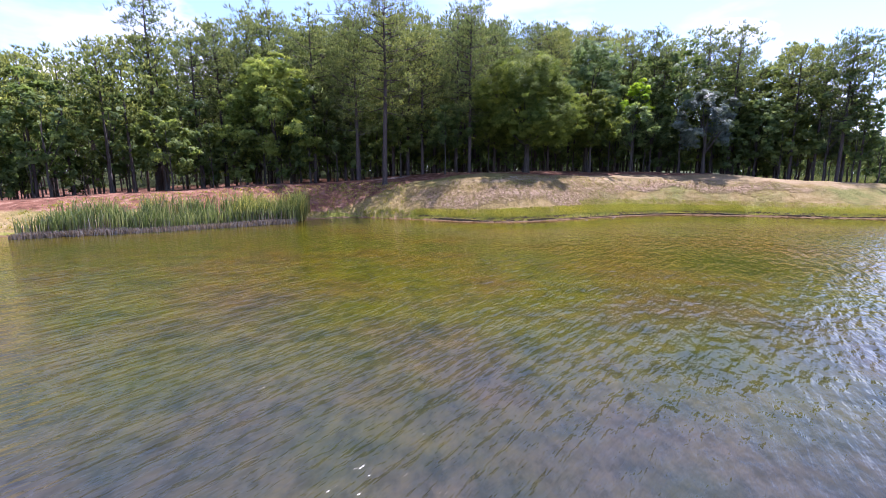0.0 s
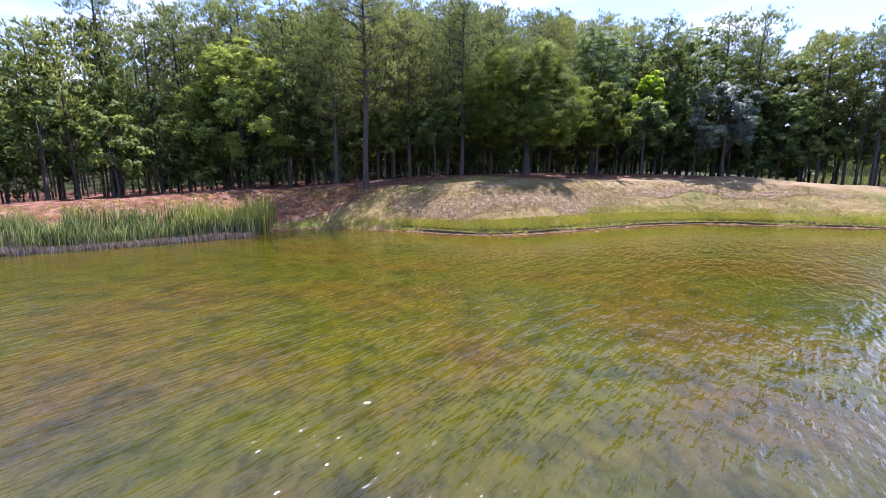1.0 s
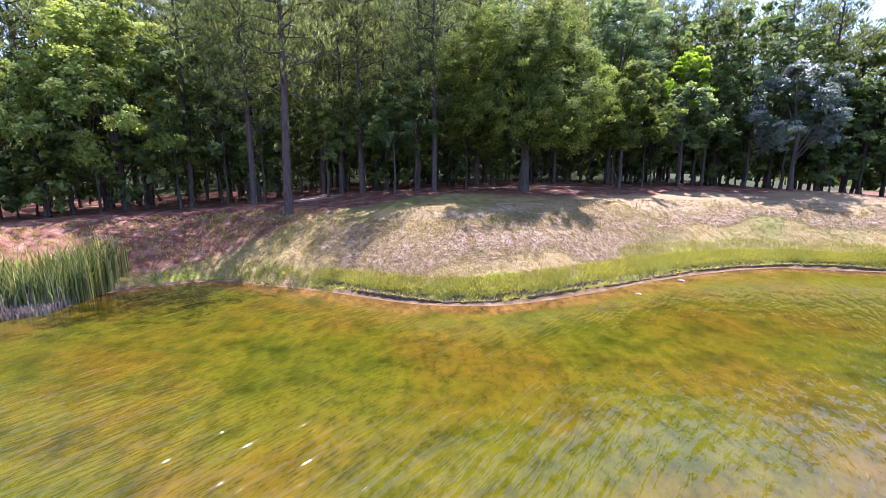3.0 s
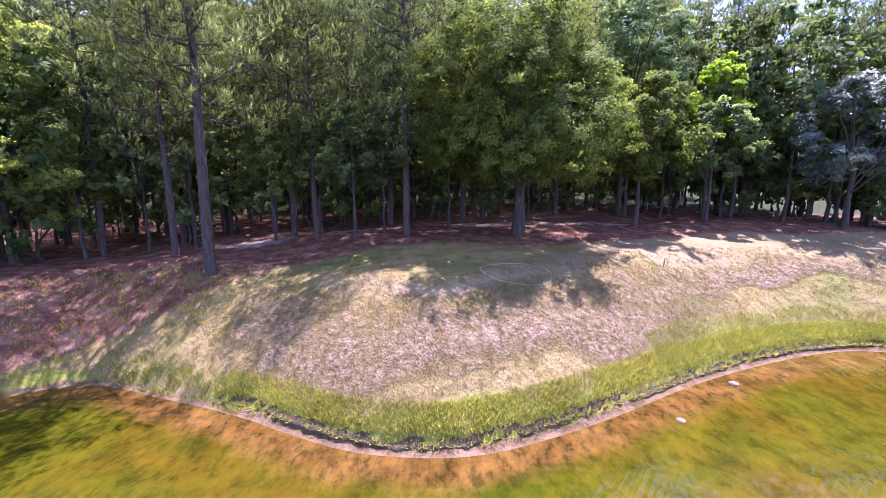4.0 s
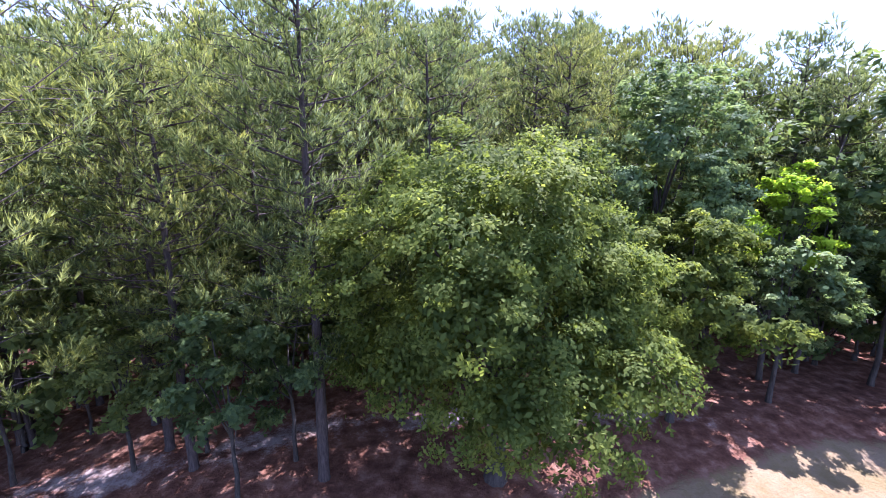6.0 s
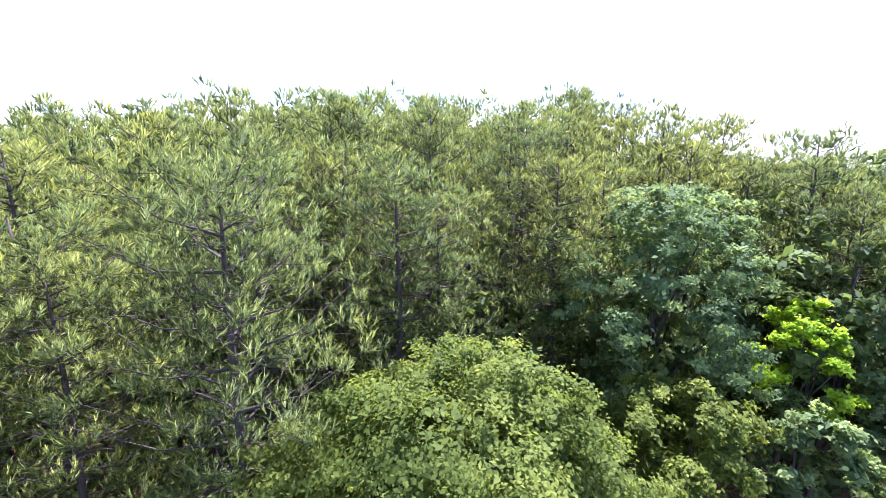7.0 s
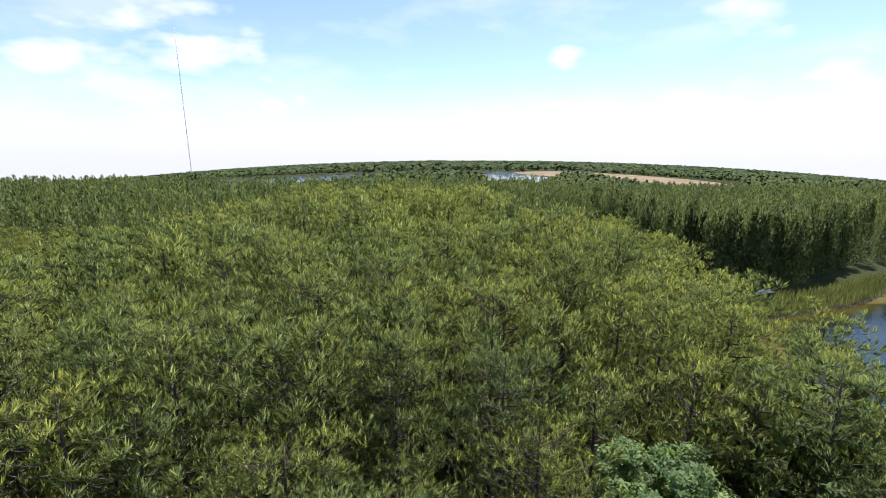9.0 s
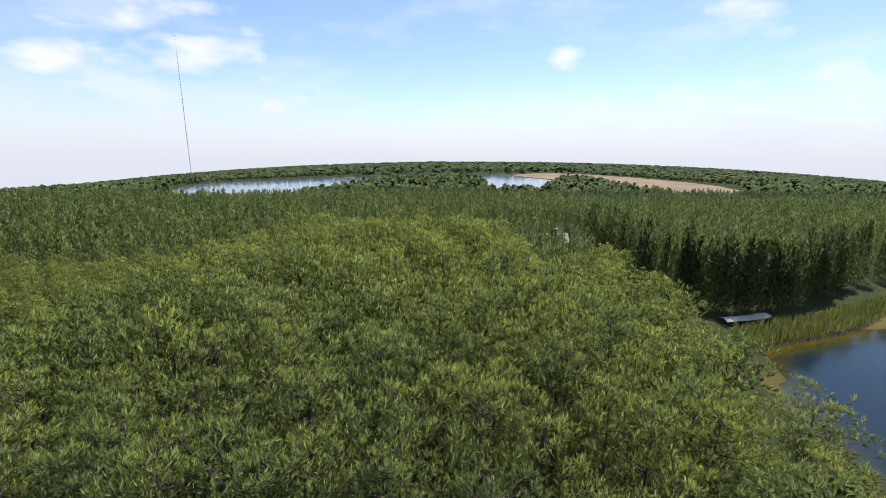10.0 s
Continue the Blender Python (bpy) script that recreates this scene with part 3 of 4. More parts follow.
    # dark brush feet: older needles, plus painted shade between brushes; light tips: new growth
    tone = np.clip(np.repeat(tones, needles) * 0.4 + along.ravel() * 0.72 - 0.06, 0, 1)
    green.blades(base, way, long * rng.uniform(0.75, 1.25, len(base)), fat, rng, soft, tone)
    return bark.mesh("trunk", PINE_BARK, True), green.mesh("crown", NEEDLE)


def broad_meshes(seed, tall, spread, base, lobes, leaves, size, leaf_mat, bark=OAK_BARK, thick=0.28, forks=5, crown_wide=1.0):
    """Trunk with forking limbs, and a crown of many leaves gathered in uneven lobes."""
    rng = np.random.default_rng(seed)
    wood, green = Builder(), Builder()
    fork = base * rng.uniform(0.75, 0.95)
    wood.tube([(0, 0, -0.3), (0, 0, 0.25), (0.06, 0.03, fork * 0.6), (0.05, -0.05, fork)], [thick * 1.5, thick * 1.1, thick * 0.9, thick * 0.8], 8)
    mid = base + (tall - base) * 0.45
    wood.tube([(0.05, -0.05, fork * 0.9), (0.02, 0.05, (fork + mid) * 0.5), (0.08, 0.0, mid)], [thick * 0.78, thick * 0.6, thick * 0.25], 7)
    pts, faces, tones, inner = [], [], [], []
    for k in range(lobes):
        u = (k + 0.5) / lobes
        zc = base + (tall - base) * (0.14 + 0.76 * u)
        prof = math.sin(min(1.0, 0.2 + 0.95 * (1 - u) ** 0.75) * math.pi * 0.5) * (0.65 + 0.35 * min(1, u * 4))
        az = k * 2.399 + rng.uniform(-0.4, 0.4)
        r = spread * prof * rng.uniform(0.45, 0.95) * (1 + 0.07 * math.sin(2 * az + seed) + 0.06 * math.sin(5 * az + 2 * seed))
        c = np.array([r * math.cos(az), r * math.sin(az), zc])
        big = spread * rng.uniform(0.15, 0.31)
        n = leaves // lobes
        m = max(5, n // 95)
        way = unit(rng.normal(size=(m, 3)) + (0, 0, 0.5))
        clumps = way * big * rng.uniform(0.72, 1.08, (m, 1)) * (1.05, 1.05, 0.85)
        pick = rng.integers(0, m, n)
        pts.append(c + clumps[pick] + rng.normal(size=(n, 3)) * (0.09 + 0.016 * spread) * (1, 1, 0.6))
        away = unit(np.array([c[0], c[1], 0.5 * (zc - mid) + 0.3 * spread]))
        faces.append(unit(way[pick] + 0.35 * away))
        tones.append(np.clip(rng.uniform(0, 1, m)[pick] * 0.6 + rng.uniform(0, 0.4), 0, 1))
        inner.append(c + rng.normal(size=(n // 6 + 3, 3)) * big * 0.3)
        if u > 0.22 and (k % 3 == 0 or k < forks):
            z0 = fork * 0.85 + 0.4 * (zc - fork) * rng.uniform(0.4, 1.0)
            wood.tube([(0.05, -0.05, z0), c * (0.45, 0.45, 0.0) + (0, 0, z0 * 0.45 + zc * 0.55 - 0.3), c], [thick * 0.38, thick * 0.22, 0.025], 5)
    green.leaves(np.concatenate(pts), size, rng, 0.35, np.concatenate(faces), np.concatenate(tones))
    # larger inner leaves, toned dark as painted crown shade and added to block sun
    shaded_heart = np.concatenate(inner)
    green.leaves(shaded_heart, size * 1.6, rng, 0.3, unit(shaded_heart - (0, 0, mid - 1.0)), np.full(len(shaded_heart), 0.15))
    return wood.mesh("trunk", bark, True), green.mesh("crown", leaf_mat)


def stand(name, meshes, x, y, turn=0.0, scale=1.0, label="", group="", tall=1.0):
    """A tree on the ground at x, y."""
    root = new(name)
    root.empty_display_size = 0.3
    tagged(root, label, "tree", group)
    part("trunk", meshes[0], root)
    part("crown", meshes[1], root)
    root.matrix_basis = Matrix.LocRotScale((x, y, height(x, y)), Euler((0, 0, turn)), (scale, scale, scale * tall))
    return root


def place(proto, x, y, turn, scale, tall=1.0):
    m = Matrix.LocRotScale((x, y, height(x, y)), Euler((0, 0, turn)), None)
    ob = copy_thing(proto, m)
    ob.scale = (scale, scale, scale * tall)
    return ob


rng = np.random.default_rng(5)

# single trees at the edge of the wood
lone = stand("pine_tree", pine_meshes(11, 20.5, 0.4, 6.3, 50, 7, 9, 14, 0.25, 0.038, 0.5, 9, 0.29, 0.5), -6.8, 52, 0.4,
             label="tall pine with a bare grey-brown trunk on the bank")
left_pine = stand("pine_tree", pine_meshes(12, 23.5, 0.4, 4.6, 40, 5, 7, 9, 0.3, 0.07, 0.6, 9, 0.3, 0.4), -36.5, 56, 1.0,
                  label="tall open-crowned pine above the reeds")
oak = stand("oak_tree", broad_meshes(21, 14.2, 7.2, 2.4, 64, 140000, 0.135, OAK_LEAF, thick=0.42, forks=9), 10.9, 57.0, 0,
            label="broad round-crowned oak at the edge of the lawn")
stand("oak_tree", broad_meshes(22, 19.6, 6.3, 5.5, 40, 44000, 0.17, DARK_LEAF, thick=0.3), 22.3, 68.5, 1,
      label="tall dark green broadleaf tree among pines")
stand("lime_green_tree", broad_meshes(23, 13.4, 3.0, 6.5, 16, 8000, 0.17, LIME_LEAF, thick=0.16), 28.5, 65.6, 2,
      label="slender tree with bright yellow-green leaves")
stand("silver_leaved_tree", broad_meshes(24, 11.6, 4.8, 2.6, 22, 17000, 0.18, SILVER_LEAF, thick=0.24), 36.2, 60.6, 3,
      label="rounded tree with silvery grey-green leaves")
stand("oak_tree", broad_meshes(25, 16.0, 6.4, 1.6, 44, 44000, 0.18, MAPLE_LEAF, thick=0.28), -21.0, 55.5, 4,
      label="full leafy light green oak behind the reeds")
stand("oak_tree", broad_meshes(26, 11.2, 4.2, 3.0, 28, 24000, 0.17, OAK_LEAF, thick=0.2), 20.6, 61.2, 5,
      label="small grey-green oak beside the larger oak")
stand("oak_tree", broad_meshes(27, 9.6, 3.1, 3.0, 16, 8000, 0.2, DARK_LEAF, thick=0.14), 27.0, 62.8, 6,
      label="slim leafy tree with a pale trunk")

for k, (sx, sy, tall, wide) in enumerate([(0.3, 55.9, 8.6, 2.7), (1.9, 58.2, 9.4, 3.0), (-2.6, 59.0, 9.0, 3.2), (-5.6, 58.2, 8.2, 2.9), (6.4, 61.2, 9.8, 3.2)]):
    stand("young_oak_tree", broad_meshes(90 + k, tall, wide, 2.6, 16, 7000, 0.17, UNDER_LEAF, thick=0.1, forks=4), sx, sy, 1.7 * k,
          label="slim young oak with a pale thin trunk and dark leaves")

for k, (sx, sy, tall, wide) in enumerate([(31.5, 66.5, 12.5, 3.6), (40.5, 66.0, 13.5, 4.0), (45.5, 63.5, 12.0, 3.8), (50.0, 65.5, 12.5, 3.8), (55.0, 62.5, 10.5, 3.4), (48.0, 71.0, 14.0, 4.2)]):
    stand("oak_tree", broad_meshes(100 + k, tall, wide, 2.4, 22, 8000, 0.21, UNDER_LEAF if k % 2 else DARK_LEAF, thick=0.17, forks=5), sx, sy, 1.1 * k,
          label="dark leafy oak at the shaded edge of the wood")

edge_pine = pine_meshes(13, 22.0, 0.28, 4.9, 58, 6, 8, 13, 0.27, 0.038, 0.46, 8, 0.25, 0.3)
stand("pine_tree", edge_pine, 3.5, 57.0, 0.7, 0.92, label="full-crowned pine beside the broad oak")
stand("pine_tree", edge_pine, -2.6, 58.0, 3.0, 0.8, label="shorter pine with a full crown at the edge of the wood")
stand("pine_tree", edge_pine, -13.5, 61.0, 1.7, 0.9, label="full-crowned pine behind the shaded bank")
stand("pine_tree", edge_pine, -10.8, 55.2, 5.2, 0.88, label="full-crowned pine behind the shaded bank")
stand("pine_tree", edge_pine, 53.5, 59, 4.0, 0.86, label="pine standing apart at the end of the wood")

# the wood: pines in ranks of detail
EDGE_X = [-90, -60, -45, -36, -20, -9, -2, 3, 12, 20, 30, 45, 62]
EDGE_Y = [31, 35, 41, 46, 55, 58, 60, 61.5, 64, 66.5, 67.5, 62, 58]
near = [stand("pine_tree", pine_meshes(30 + k, 23.5, 0.3 + 0.05 * (k % 3), 4.1 + 0.4 * (k % 2), 50, 5, 7, 14, 0.3, 0.042, 0.42, 7, 0.21), 0, 0,
              label="tall pine with a dense crown in the wood", group="pines of the wood") for k in range(4)]
nearish = [stand("pine_tree", pine_meshes(40 + k, 23.5, 0.4, 4.1 + 0.3 * (k % 2), 44, 4, 7, 8, 0.4, 0.068, 0.38, 5, 0.21), 0, 0,
                 label="tall pine with a dense crown in the wood", group="pines of the wood") for k in range(4)]
middle = [stand("pine_tree", pine_meshes(50 + k, 23.5, 0.44, 3.8, 38, 3, 6, 5, 0.54, 0.14, 0.3, 4, 0.21), 0, 0,
                label="tall pine with a dense crown in the wood", group="pines of the wood") for k in range(5)]
HOUSE = (58.5, 228.0)
LAKES = [np.array([(-310, 540), (-436, 760), (-560, 968), (-547, 1164), (-445, 1282), (-292, 1469), (11, 1563), (192, 1669), (446, 1673), (300, 1122),
                   (170, 760), (90, 760), (110, 1150), (-120, 1150), (-150, 830), (-190, 560)], dtype=float)]
FIELDS = [np.array([(210, 1643), (510, 1828), (660, 1000), (420, 640), (330, 640), (370, 1100)], dtype=float)]


def wooded(x, y):
    """Whether a tree of the wood may stand here."""
    if y < 235:
        right = np.interp(y, [50, 62, 70, 77, 84, 93, 101, 112, 135, 150, 200, 235], [64, 63, 58, 50, 43.5, 44.5, 47, 48.5, 50, 52, 56, 60])
        if x > right:
            front = np.interp(x, [70, 80, 93, 112, 148, 175, 260, 400], [245, 172, 165, 169, 190, 204, 236, 262])
            return x > 70 and y > front
    if (x - HOUSE[0]) ** 2 + (y - HOUSE[1]) ** 2 < 5.0 ** 2:
        return False
    return True


def young(x, y):
    """Smaller, younger trees towards the house."""
    x, y = np.asarray(x, dtype=float), np.asarray(y, dtype=float)
    return 1 - 0.4 * np.exp(-((x - 12.7 - (y - 52) * 0.262) / (4 + 0.035 * (y - 52))) ** 2) * ease(105, 150, y) * (1 - ease(222, 232, y))


spots = []
for gy in np.arange(35.3, 160, 4.7):
    for gx in np.arange(-130, 66, 4.7):
        x, y = gx + rng.uniform(-1.9, 1.9), gy + rng.uniform(-1.9, 1.9)
        if y < np.interp(x, EDGE_X, EDGE_Y) or not wooded(x, y) or abs(x - 5) > 12 + y * 1.02:
            continue
        if (x - 22.3) ** 2 + (y - 66.8) ** 2 < 34 or (x - 29.5) ** 2 + (y - 66.8) ** 2 < 5:
            continue
        spots.append((x, y))
spots.sort(key=lambda p: math.hypot(p[0] - 10, (p[1] - 50) * 1.25))
rest = []
for n, (x, y) in enumerate(spots):
    low = np.interp(x, [-60, -46, -36, -28, -12, 0, 40, 60], [0.62, 0.7, 0.83, 0.93, 0.98, 1.01, 0.97, 0.85])
    turn, size, tall = rng.uniform(0, 6.28), rng.uniform(0.92, 1.06) * low * float(young(x, y)), rng.uniform(0.95, 1.05)
    tall *= np.interp(y - np.interp(x, EDGE_X, EDGE_Y), [0, 5, 12, 20], [0.8, 0.86, 1.02, 1.06]) if x < 32 else 0.88
    if n < 270:
        far = math.hypot(x - 12, y - 50)
        place((near if far < 24 else nearish if far < 46 else middle)[int(rng.integers(0, 4))], x, y, turn, size, tall)
    else:
        rest.append((x, y, turn, size, tall, int(rng.integers(0, 5))))


def joined(name, protos, rows, label, category):
    """One mesh of stuff out of many turned and scaled copies of the prototypes' crowns, and one of their trunks."""
    ground_z, _ = lay([q[0] for q in rows], [q[1] for q in rows])
    for key in ("crown", "trunk"):
        b, src = Builder(), []
        for p in protos:
            me = [c for c in p.children if c.name.startswith(key)][0].data
            if key == "crown":
                src.append(SOFT[me.name])
            else:
                v, f = np.empty(len(me.vertices) * 3, dtype=np.float32), np.empty(len(me.loops), dtype=np.int32)
                me.vertices.foreach_get("co", v)
                me.loops.foreach_get("vertex_index", f)
                src.append((v.reshape(-1, 3), f.reshape(-1, 3), None, None))
        shade = np.random.default_rng(77)
        for (x, y, turn, size, tall, k), gz in zip(rows, ground_z):
            v, f, nv, tv = src[k % len(src)]
            c, sn = math.cos(turn), math.sin(turn)
            place3 = np.stack([(v[:, 0] * c - v[:, 1] * sn) * size + x, (v[:, 0] * sn + v[:, 1] * c) * size + y, v[:, 2] * size * tall + gz], 1)
            if nv is None:
                b.add(place3, f)
            else:
                b.add(place3, f, np.stack([nv[:, 0] * c - nv[:, 1] * sn, nv[:, 0] * sn + nv[:, 1] * c, nv[:, 2]], 1), np.clip(tv + shade.uniform(-0.22, 0.22), 0, 1))
        tagged(new(name, b.mesh(name, NEEDLE if key == "crown" else PINE_BARK)), label if key == "crown" else "bare trunks of the pine woods", category, kind="stuff")


joined("woods", middle, rest, "dense pine woods seen from above", "woods")

# understorey along the edge and inside the wood
under = [stand("understorey_tree", broad_meshes(70 + k, (9.5, 7.0, 11.5, 5.0)[k], (2.6, 2.4, 2.9, 2.2)[k], (1.6, 0.9, 2.0, 0.4)[k], 14, 1250, 0.27, UNDER_LEAF, thick=0.09, forks=4), 0, 0,
               label="slim leafy young tree in the shade of the pines", group="understorey trees") for k in range(4)]
unders = [(-27, 51), (-31, 48.5), (-35, 46), (-24.5, 52.5), (-39, 43), (-29, 46.5), (-43, 40)]
for n in range(1500):
    if len(unders) >= 165:
        break
    x = rng.uniform(-62, 62)
    y = np.interp(x, EDGE_X, EDGE_Y) + rng.uniform(0.5, 13) + (2.0 if abs(x - 8) < 14 else -1.0)
    if not wooded(x, y) or any((x - a) ** 2 + (y - b) ** 2 < 5.5 for a, b in unders):
        continue
    if abs(x - 6) < 14 and y < 62.5:
        continue
    unders.append((x, y))
for n in range(900):
    if len(unders) >= 260:
        break
    x, y = rng.uniform(-14, 58), rng.uniform(64, 80)
    if wooded(x, y) and y > np.interp(x, EDGE_X, EDGE_Y) + 2 and not any((x - a) ** 2 + (y - b) ** 2 < 9 for a, b in unders):
        unders.append((x, y))
for n, (x, y) in enumerate(unders):
    place(under[n % 4], x, y, rng.uniform(0, 6.28), rng.uniform(0.85, 1.5) * (1.3 if x > 26 and y > 63 else 1.0))
for p in (under[0], under[1], under[2], under[3]):
    bpy.data.objects.remove(p.children[0]), bpy.data.objects.remove(p.children[0]), bpy.data.objects.remove(p)
for p in near + nearish + middle:
    bpy.data.objects.remove(p.children[0]), bpy.data.objects.remove(p.children[0]), bpy.data.objects.remove(p)

# far woods
def far_trees(name, spots, tall, brushes, blades, long, wide, seed, low=0.55):
    """Many pines of the far woods in one mesh: upright brushes (blades 1) or spiky cones round each stem."""
    r = np.random.default_rng(seed)
    b = Builder()
    x, y = spots[:, 0], spots[:, 1]
    z, _ = lay(x, y)
    n = len(x)
    h = tall * r.uniform(0.82, 1.1, n) * young(x, y)
    u = r.uniform(0, 1, (n, brushes)) ** 0.8
    az = r.uniform(0, 6.28, (n, brushes))
    rad = (0.3 + 2.6 * (1 - u) ** 0.6) * r.uniform(0.4, 1.05, (n, brushes))
    p = np.stack([x[:, None] + rad * np.cos(az), y[:, None] + rad * np.sin(az), z[:, None] + h[:, None] * (low + (0.98 - low) * u)], -1)
    p = p.reshape(-1, 3)
    d = unit(np.array([0, 0, 1.0]) + r.normal(size=p.shape) * 0.3)
    soft = unit(np.stack([np.cos(az) * rad / 2.6, np.sin(az) * rad / 2.6, 0.35 + 0.8 * u], -1).reshape(-1, 3) + r.normal(size=p.shape) * 0.25)
    tone = np.clip(np.repeat(r.uniform(0, 0.7, n), brushes) + r.uniform(0, 0.3, n * brushes), 0, 1)
    if blades == 1:
        b.blades(p, d, long * r.uniform(0.7, 1.3, len(p)), wide, r, soft, tone)
    else:
        b.shoots(p, d, long * r.uniform(0.7, 1.3, len(p)), wide, blades, r, soft, tone)
    me = b.mesh(name, FAR_NEEDLE)
    label = "dense pine woods stretching to the horizon" if name == "woods" else "low green undergrowth between the pine trunks"
    return tagged(new(name, me), label, name, kind="stuff")


def grid_spots(y0, y1, step, slope, seed, keep=1.0):
    r = np.random.default_rng(seed)
    gy, out = np.arange(y0, y1, step), []
    for yy in gy:
        half = 30 + (yy - 40) * slope
        xx = np.arange(15 - half, 15 + half, step)
        q = np.stack([xx + r.uniform(-0.4, 0.4, len(xx)) * step, yy + r.uniform(-0.4, 0.4, len(xx)) * step], 1)
        out.append(q)
    q = np.concatenate(out)
    ok = np.array([wooded(*p) for p in q])
    ok &= outside(q, SHORE) > 3
    for ring in LAKES + FIELDS:
        ok &= outside(q, ring) > 2
    return q[ok]


far_trees("woods", grid_spots(160, 330, 5.4, 1.12, 1), 22.8, 110, 1, 1.1, 0.5, 1, 0.35)
edge = np.array([(x + rng.uniform(-2, 2), y + rng.uniform(-1, 5)) for x, y in zip(np.repeat(np.interp(np.linspace(0, 1, 60), [0, 0.25, 0.4, 0.6, 0.8, 1], [79, 81, 94, 113, 149, 262]), 3),
                np.repeat(np.interp(np.linspace(0, 1, 60), [0, 0.25, 0.4, 0.6, 0.8, 1], [244, 173, 166.5, 170.5, 191.5, 237]), 3))])
far_trees("woods", edge, 22, 420, 1, 0.9, 0.42, 9, 0.01)
brush = grid_spots(46, 160, 5.2, 1.02, 12)
brush = brush[brush[:, 1] > np.interp(brush[:, 0], EDGE_X, EDGE_Y) + 9]
far_trees("undergrowth", brush, 8.0, 60, 1, 0.8, 0.4, 13, 0.03)
scrub = np.column_stack([rng.uniform(44, 70, 90), rng.uniform(206, 240, 90)])
scrub = scrub[(np.abs(scrub[:, 0] - HOUSE[0]) > 6.5) | (np.abs(scrub[:, 1] - HOUSE[1]) > 4.6)]
far_trees("woods", scrub, 10.0, 110, 1, 0.9, 0.4, 6, 0.03)
far_trees("woods", grid_spots(330, 640, 7.5, 1.1, 2), 22, 40, 1, 1.7, 1.0, 2)
far_trees("woods", grid_spots(640, 1500, 15.0, 1.1, 3), 20, 6, 4, 4.5, 3.4, 3)
far_trees("woods", grid_spots(1500, 4200, 55.0, 1.1, 4), 19, 5, 4, 11.0, 15.0, 4)


def flat(name, ring, z, material, label, category):
    me = bpy.data.meshes.new(name)
    ring = smooth_ring(ring, 2)
    me.from_pydata([(x, y, z) for x, y in ring], [], [tuple(range(len(ring)))])
    me.materials.append(material)
    return tagged(new(name, me), label, category, kind="structure")


flat("water", LAKES[0], -16.2, LAKE, "blue-grey lake far beyond the woods", "water")
flat("ground", FIELDS[0], -15.2, FIELD, "tan dry field beside the lake", "field")

# ---------------------------------------------------------------- reeds and grass


def bent_blades(b, base, lean, length, width, rng):
    """Blades of two pieces that bow over towards the tip."""
    n = len(base)
    side = np.stack([-lean[:, 1], lean[:, 0], np.zeros(n)], 1) + rng.normal(size=(n, 3)) * (0.6, 0.6, 0)
    side = unit(side) * np.broadcast_to(width, (n,))[:, None] * 0.5
    ln = length[:, None]
    low = base + np.concatenate([lean * 0.25, np.ones((n, 1))], 1) * ln * 0.6
    top = base + np.concatenate([lean, np.full((n, 1), 0.93)], 1) * ln
    v = np.stack([base - side, base + side, low + side * 0.85, low - side * 0.85, top], 1).reshape(-1, 3)
    q = np.arange(n)[:, None] * 5
    b.add(v, np.concatenate([q + (0, 1, 2), q + (0, 2, 3), q + (3, 2, 4)]))


def scatter(n, x0, x1, y0, y1, d0, d1, rng):
    """Points of the plan that lie between two distances from the pond."""
    out, have = [], 0
    while have < n:
        p = np.stack([rng.uniform(x0, x1, n * 2), rng.uniform(y0, y1, n * 2)], 1)
        z, d = lay(p[:, 0], p[:, 1])
        ok = (d > d0) & (d < d1)
        out.append(np.column_stack([p[ok], z[ok], d[ok]]))
        have += ok.sum()
    return np.concatenate(out)[:n]


def reed_bed(name, n, box, d0, d1, tall, wide, seed, label, material=None, thin=0.0):
    r = np.random.default_rng(seed)
    p = scatter(n, *box, d0, d1, r)
    if thin:
        keep = wobble(p[:, 0], p[:, 1], 1.7) + r.normal(size=len(p)) * 0.4 > thin - 1
        p = p[keep]
    b = Builder()
    base = np.column_stack([p[:, :2], np.maximum(p[:, 2], -0.15)])
    lean = r.normal(size=(len(p), 2)) * 0.13 + (0.05, -0.04)
    h = tall * r.uniform(0.6, 1.1, len(p)) * (1 + 0.18 * wobble(p[:, 0], p[:, 1], 0.9))
    bent_blades(b, base, lean, h, wide, r)
    return tagged(new(name, b.mesh(name, material or REED)), label, "reeds", kind="stuff")


reed_bed("reeds", 5200, (-30.8, -14.2, 30, 46), -1.7, 1.3, 2.3, 0.07, 41, "tall green cattail reeds at the water's edge", None, 0.75)
reed_bed("reeds", 1500, (-19, -14.0, 38, 46), -1.2, 1.3, 2.7, 0.06, 42, "tall green cattail reeds at the water's edge")
reed_bed("dead_reeds", 700, (-30.8, -14.2, 30, 46), -1.7, 0.8, 1.7, 0.06, 46, "dry straw-coloured stalks among the reeds", DEADREED)
reed_bed("dead_reeds", 6500, (-30.8, -14.2, 30, 46), -2.5, -1.3, 0.7, 0.06, 43, "bleached dead reed stems lying at the waterline", DEADREED)
reed_bed("reeds", 6000, (84, 240, 140, 205), -1.0, 5.5, 3.2, 0.2, 44, "far band of green reeds along the pond shore", FAR_REED)
reed_bed("dead_reeds", 1600, (84, 240, 140, 205), -2.0, -0.8, 1.0, 0.25, 45, "far reddish dead stems along the pond shore", DEADREED)


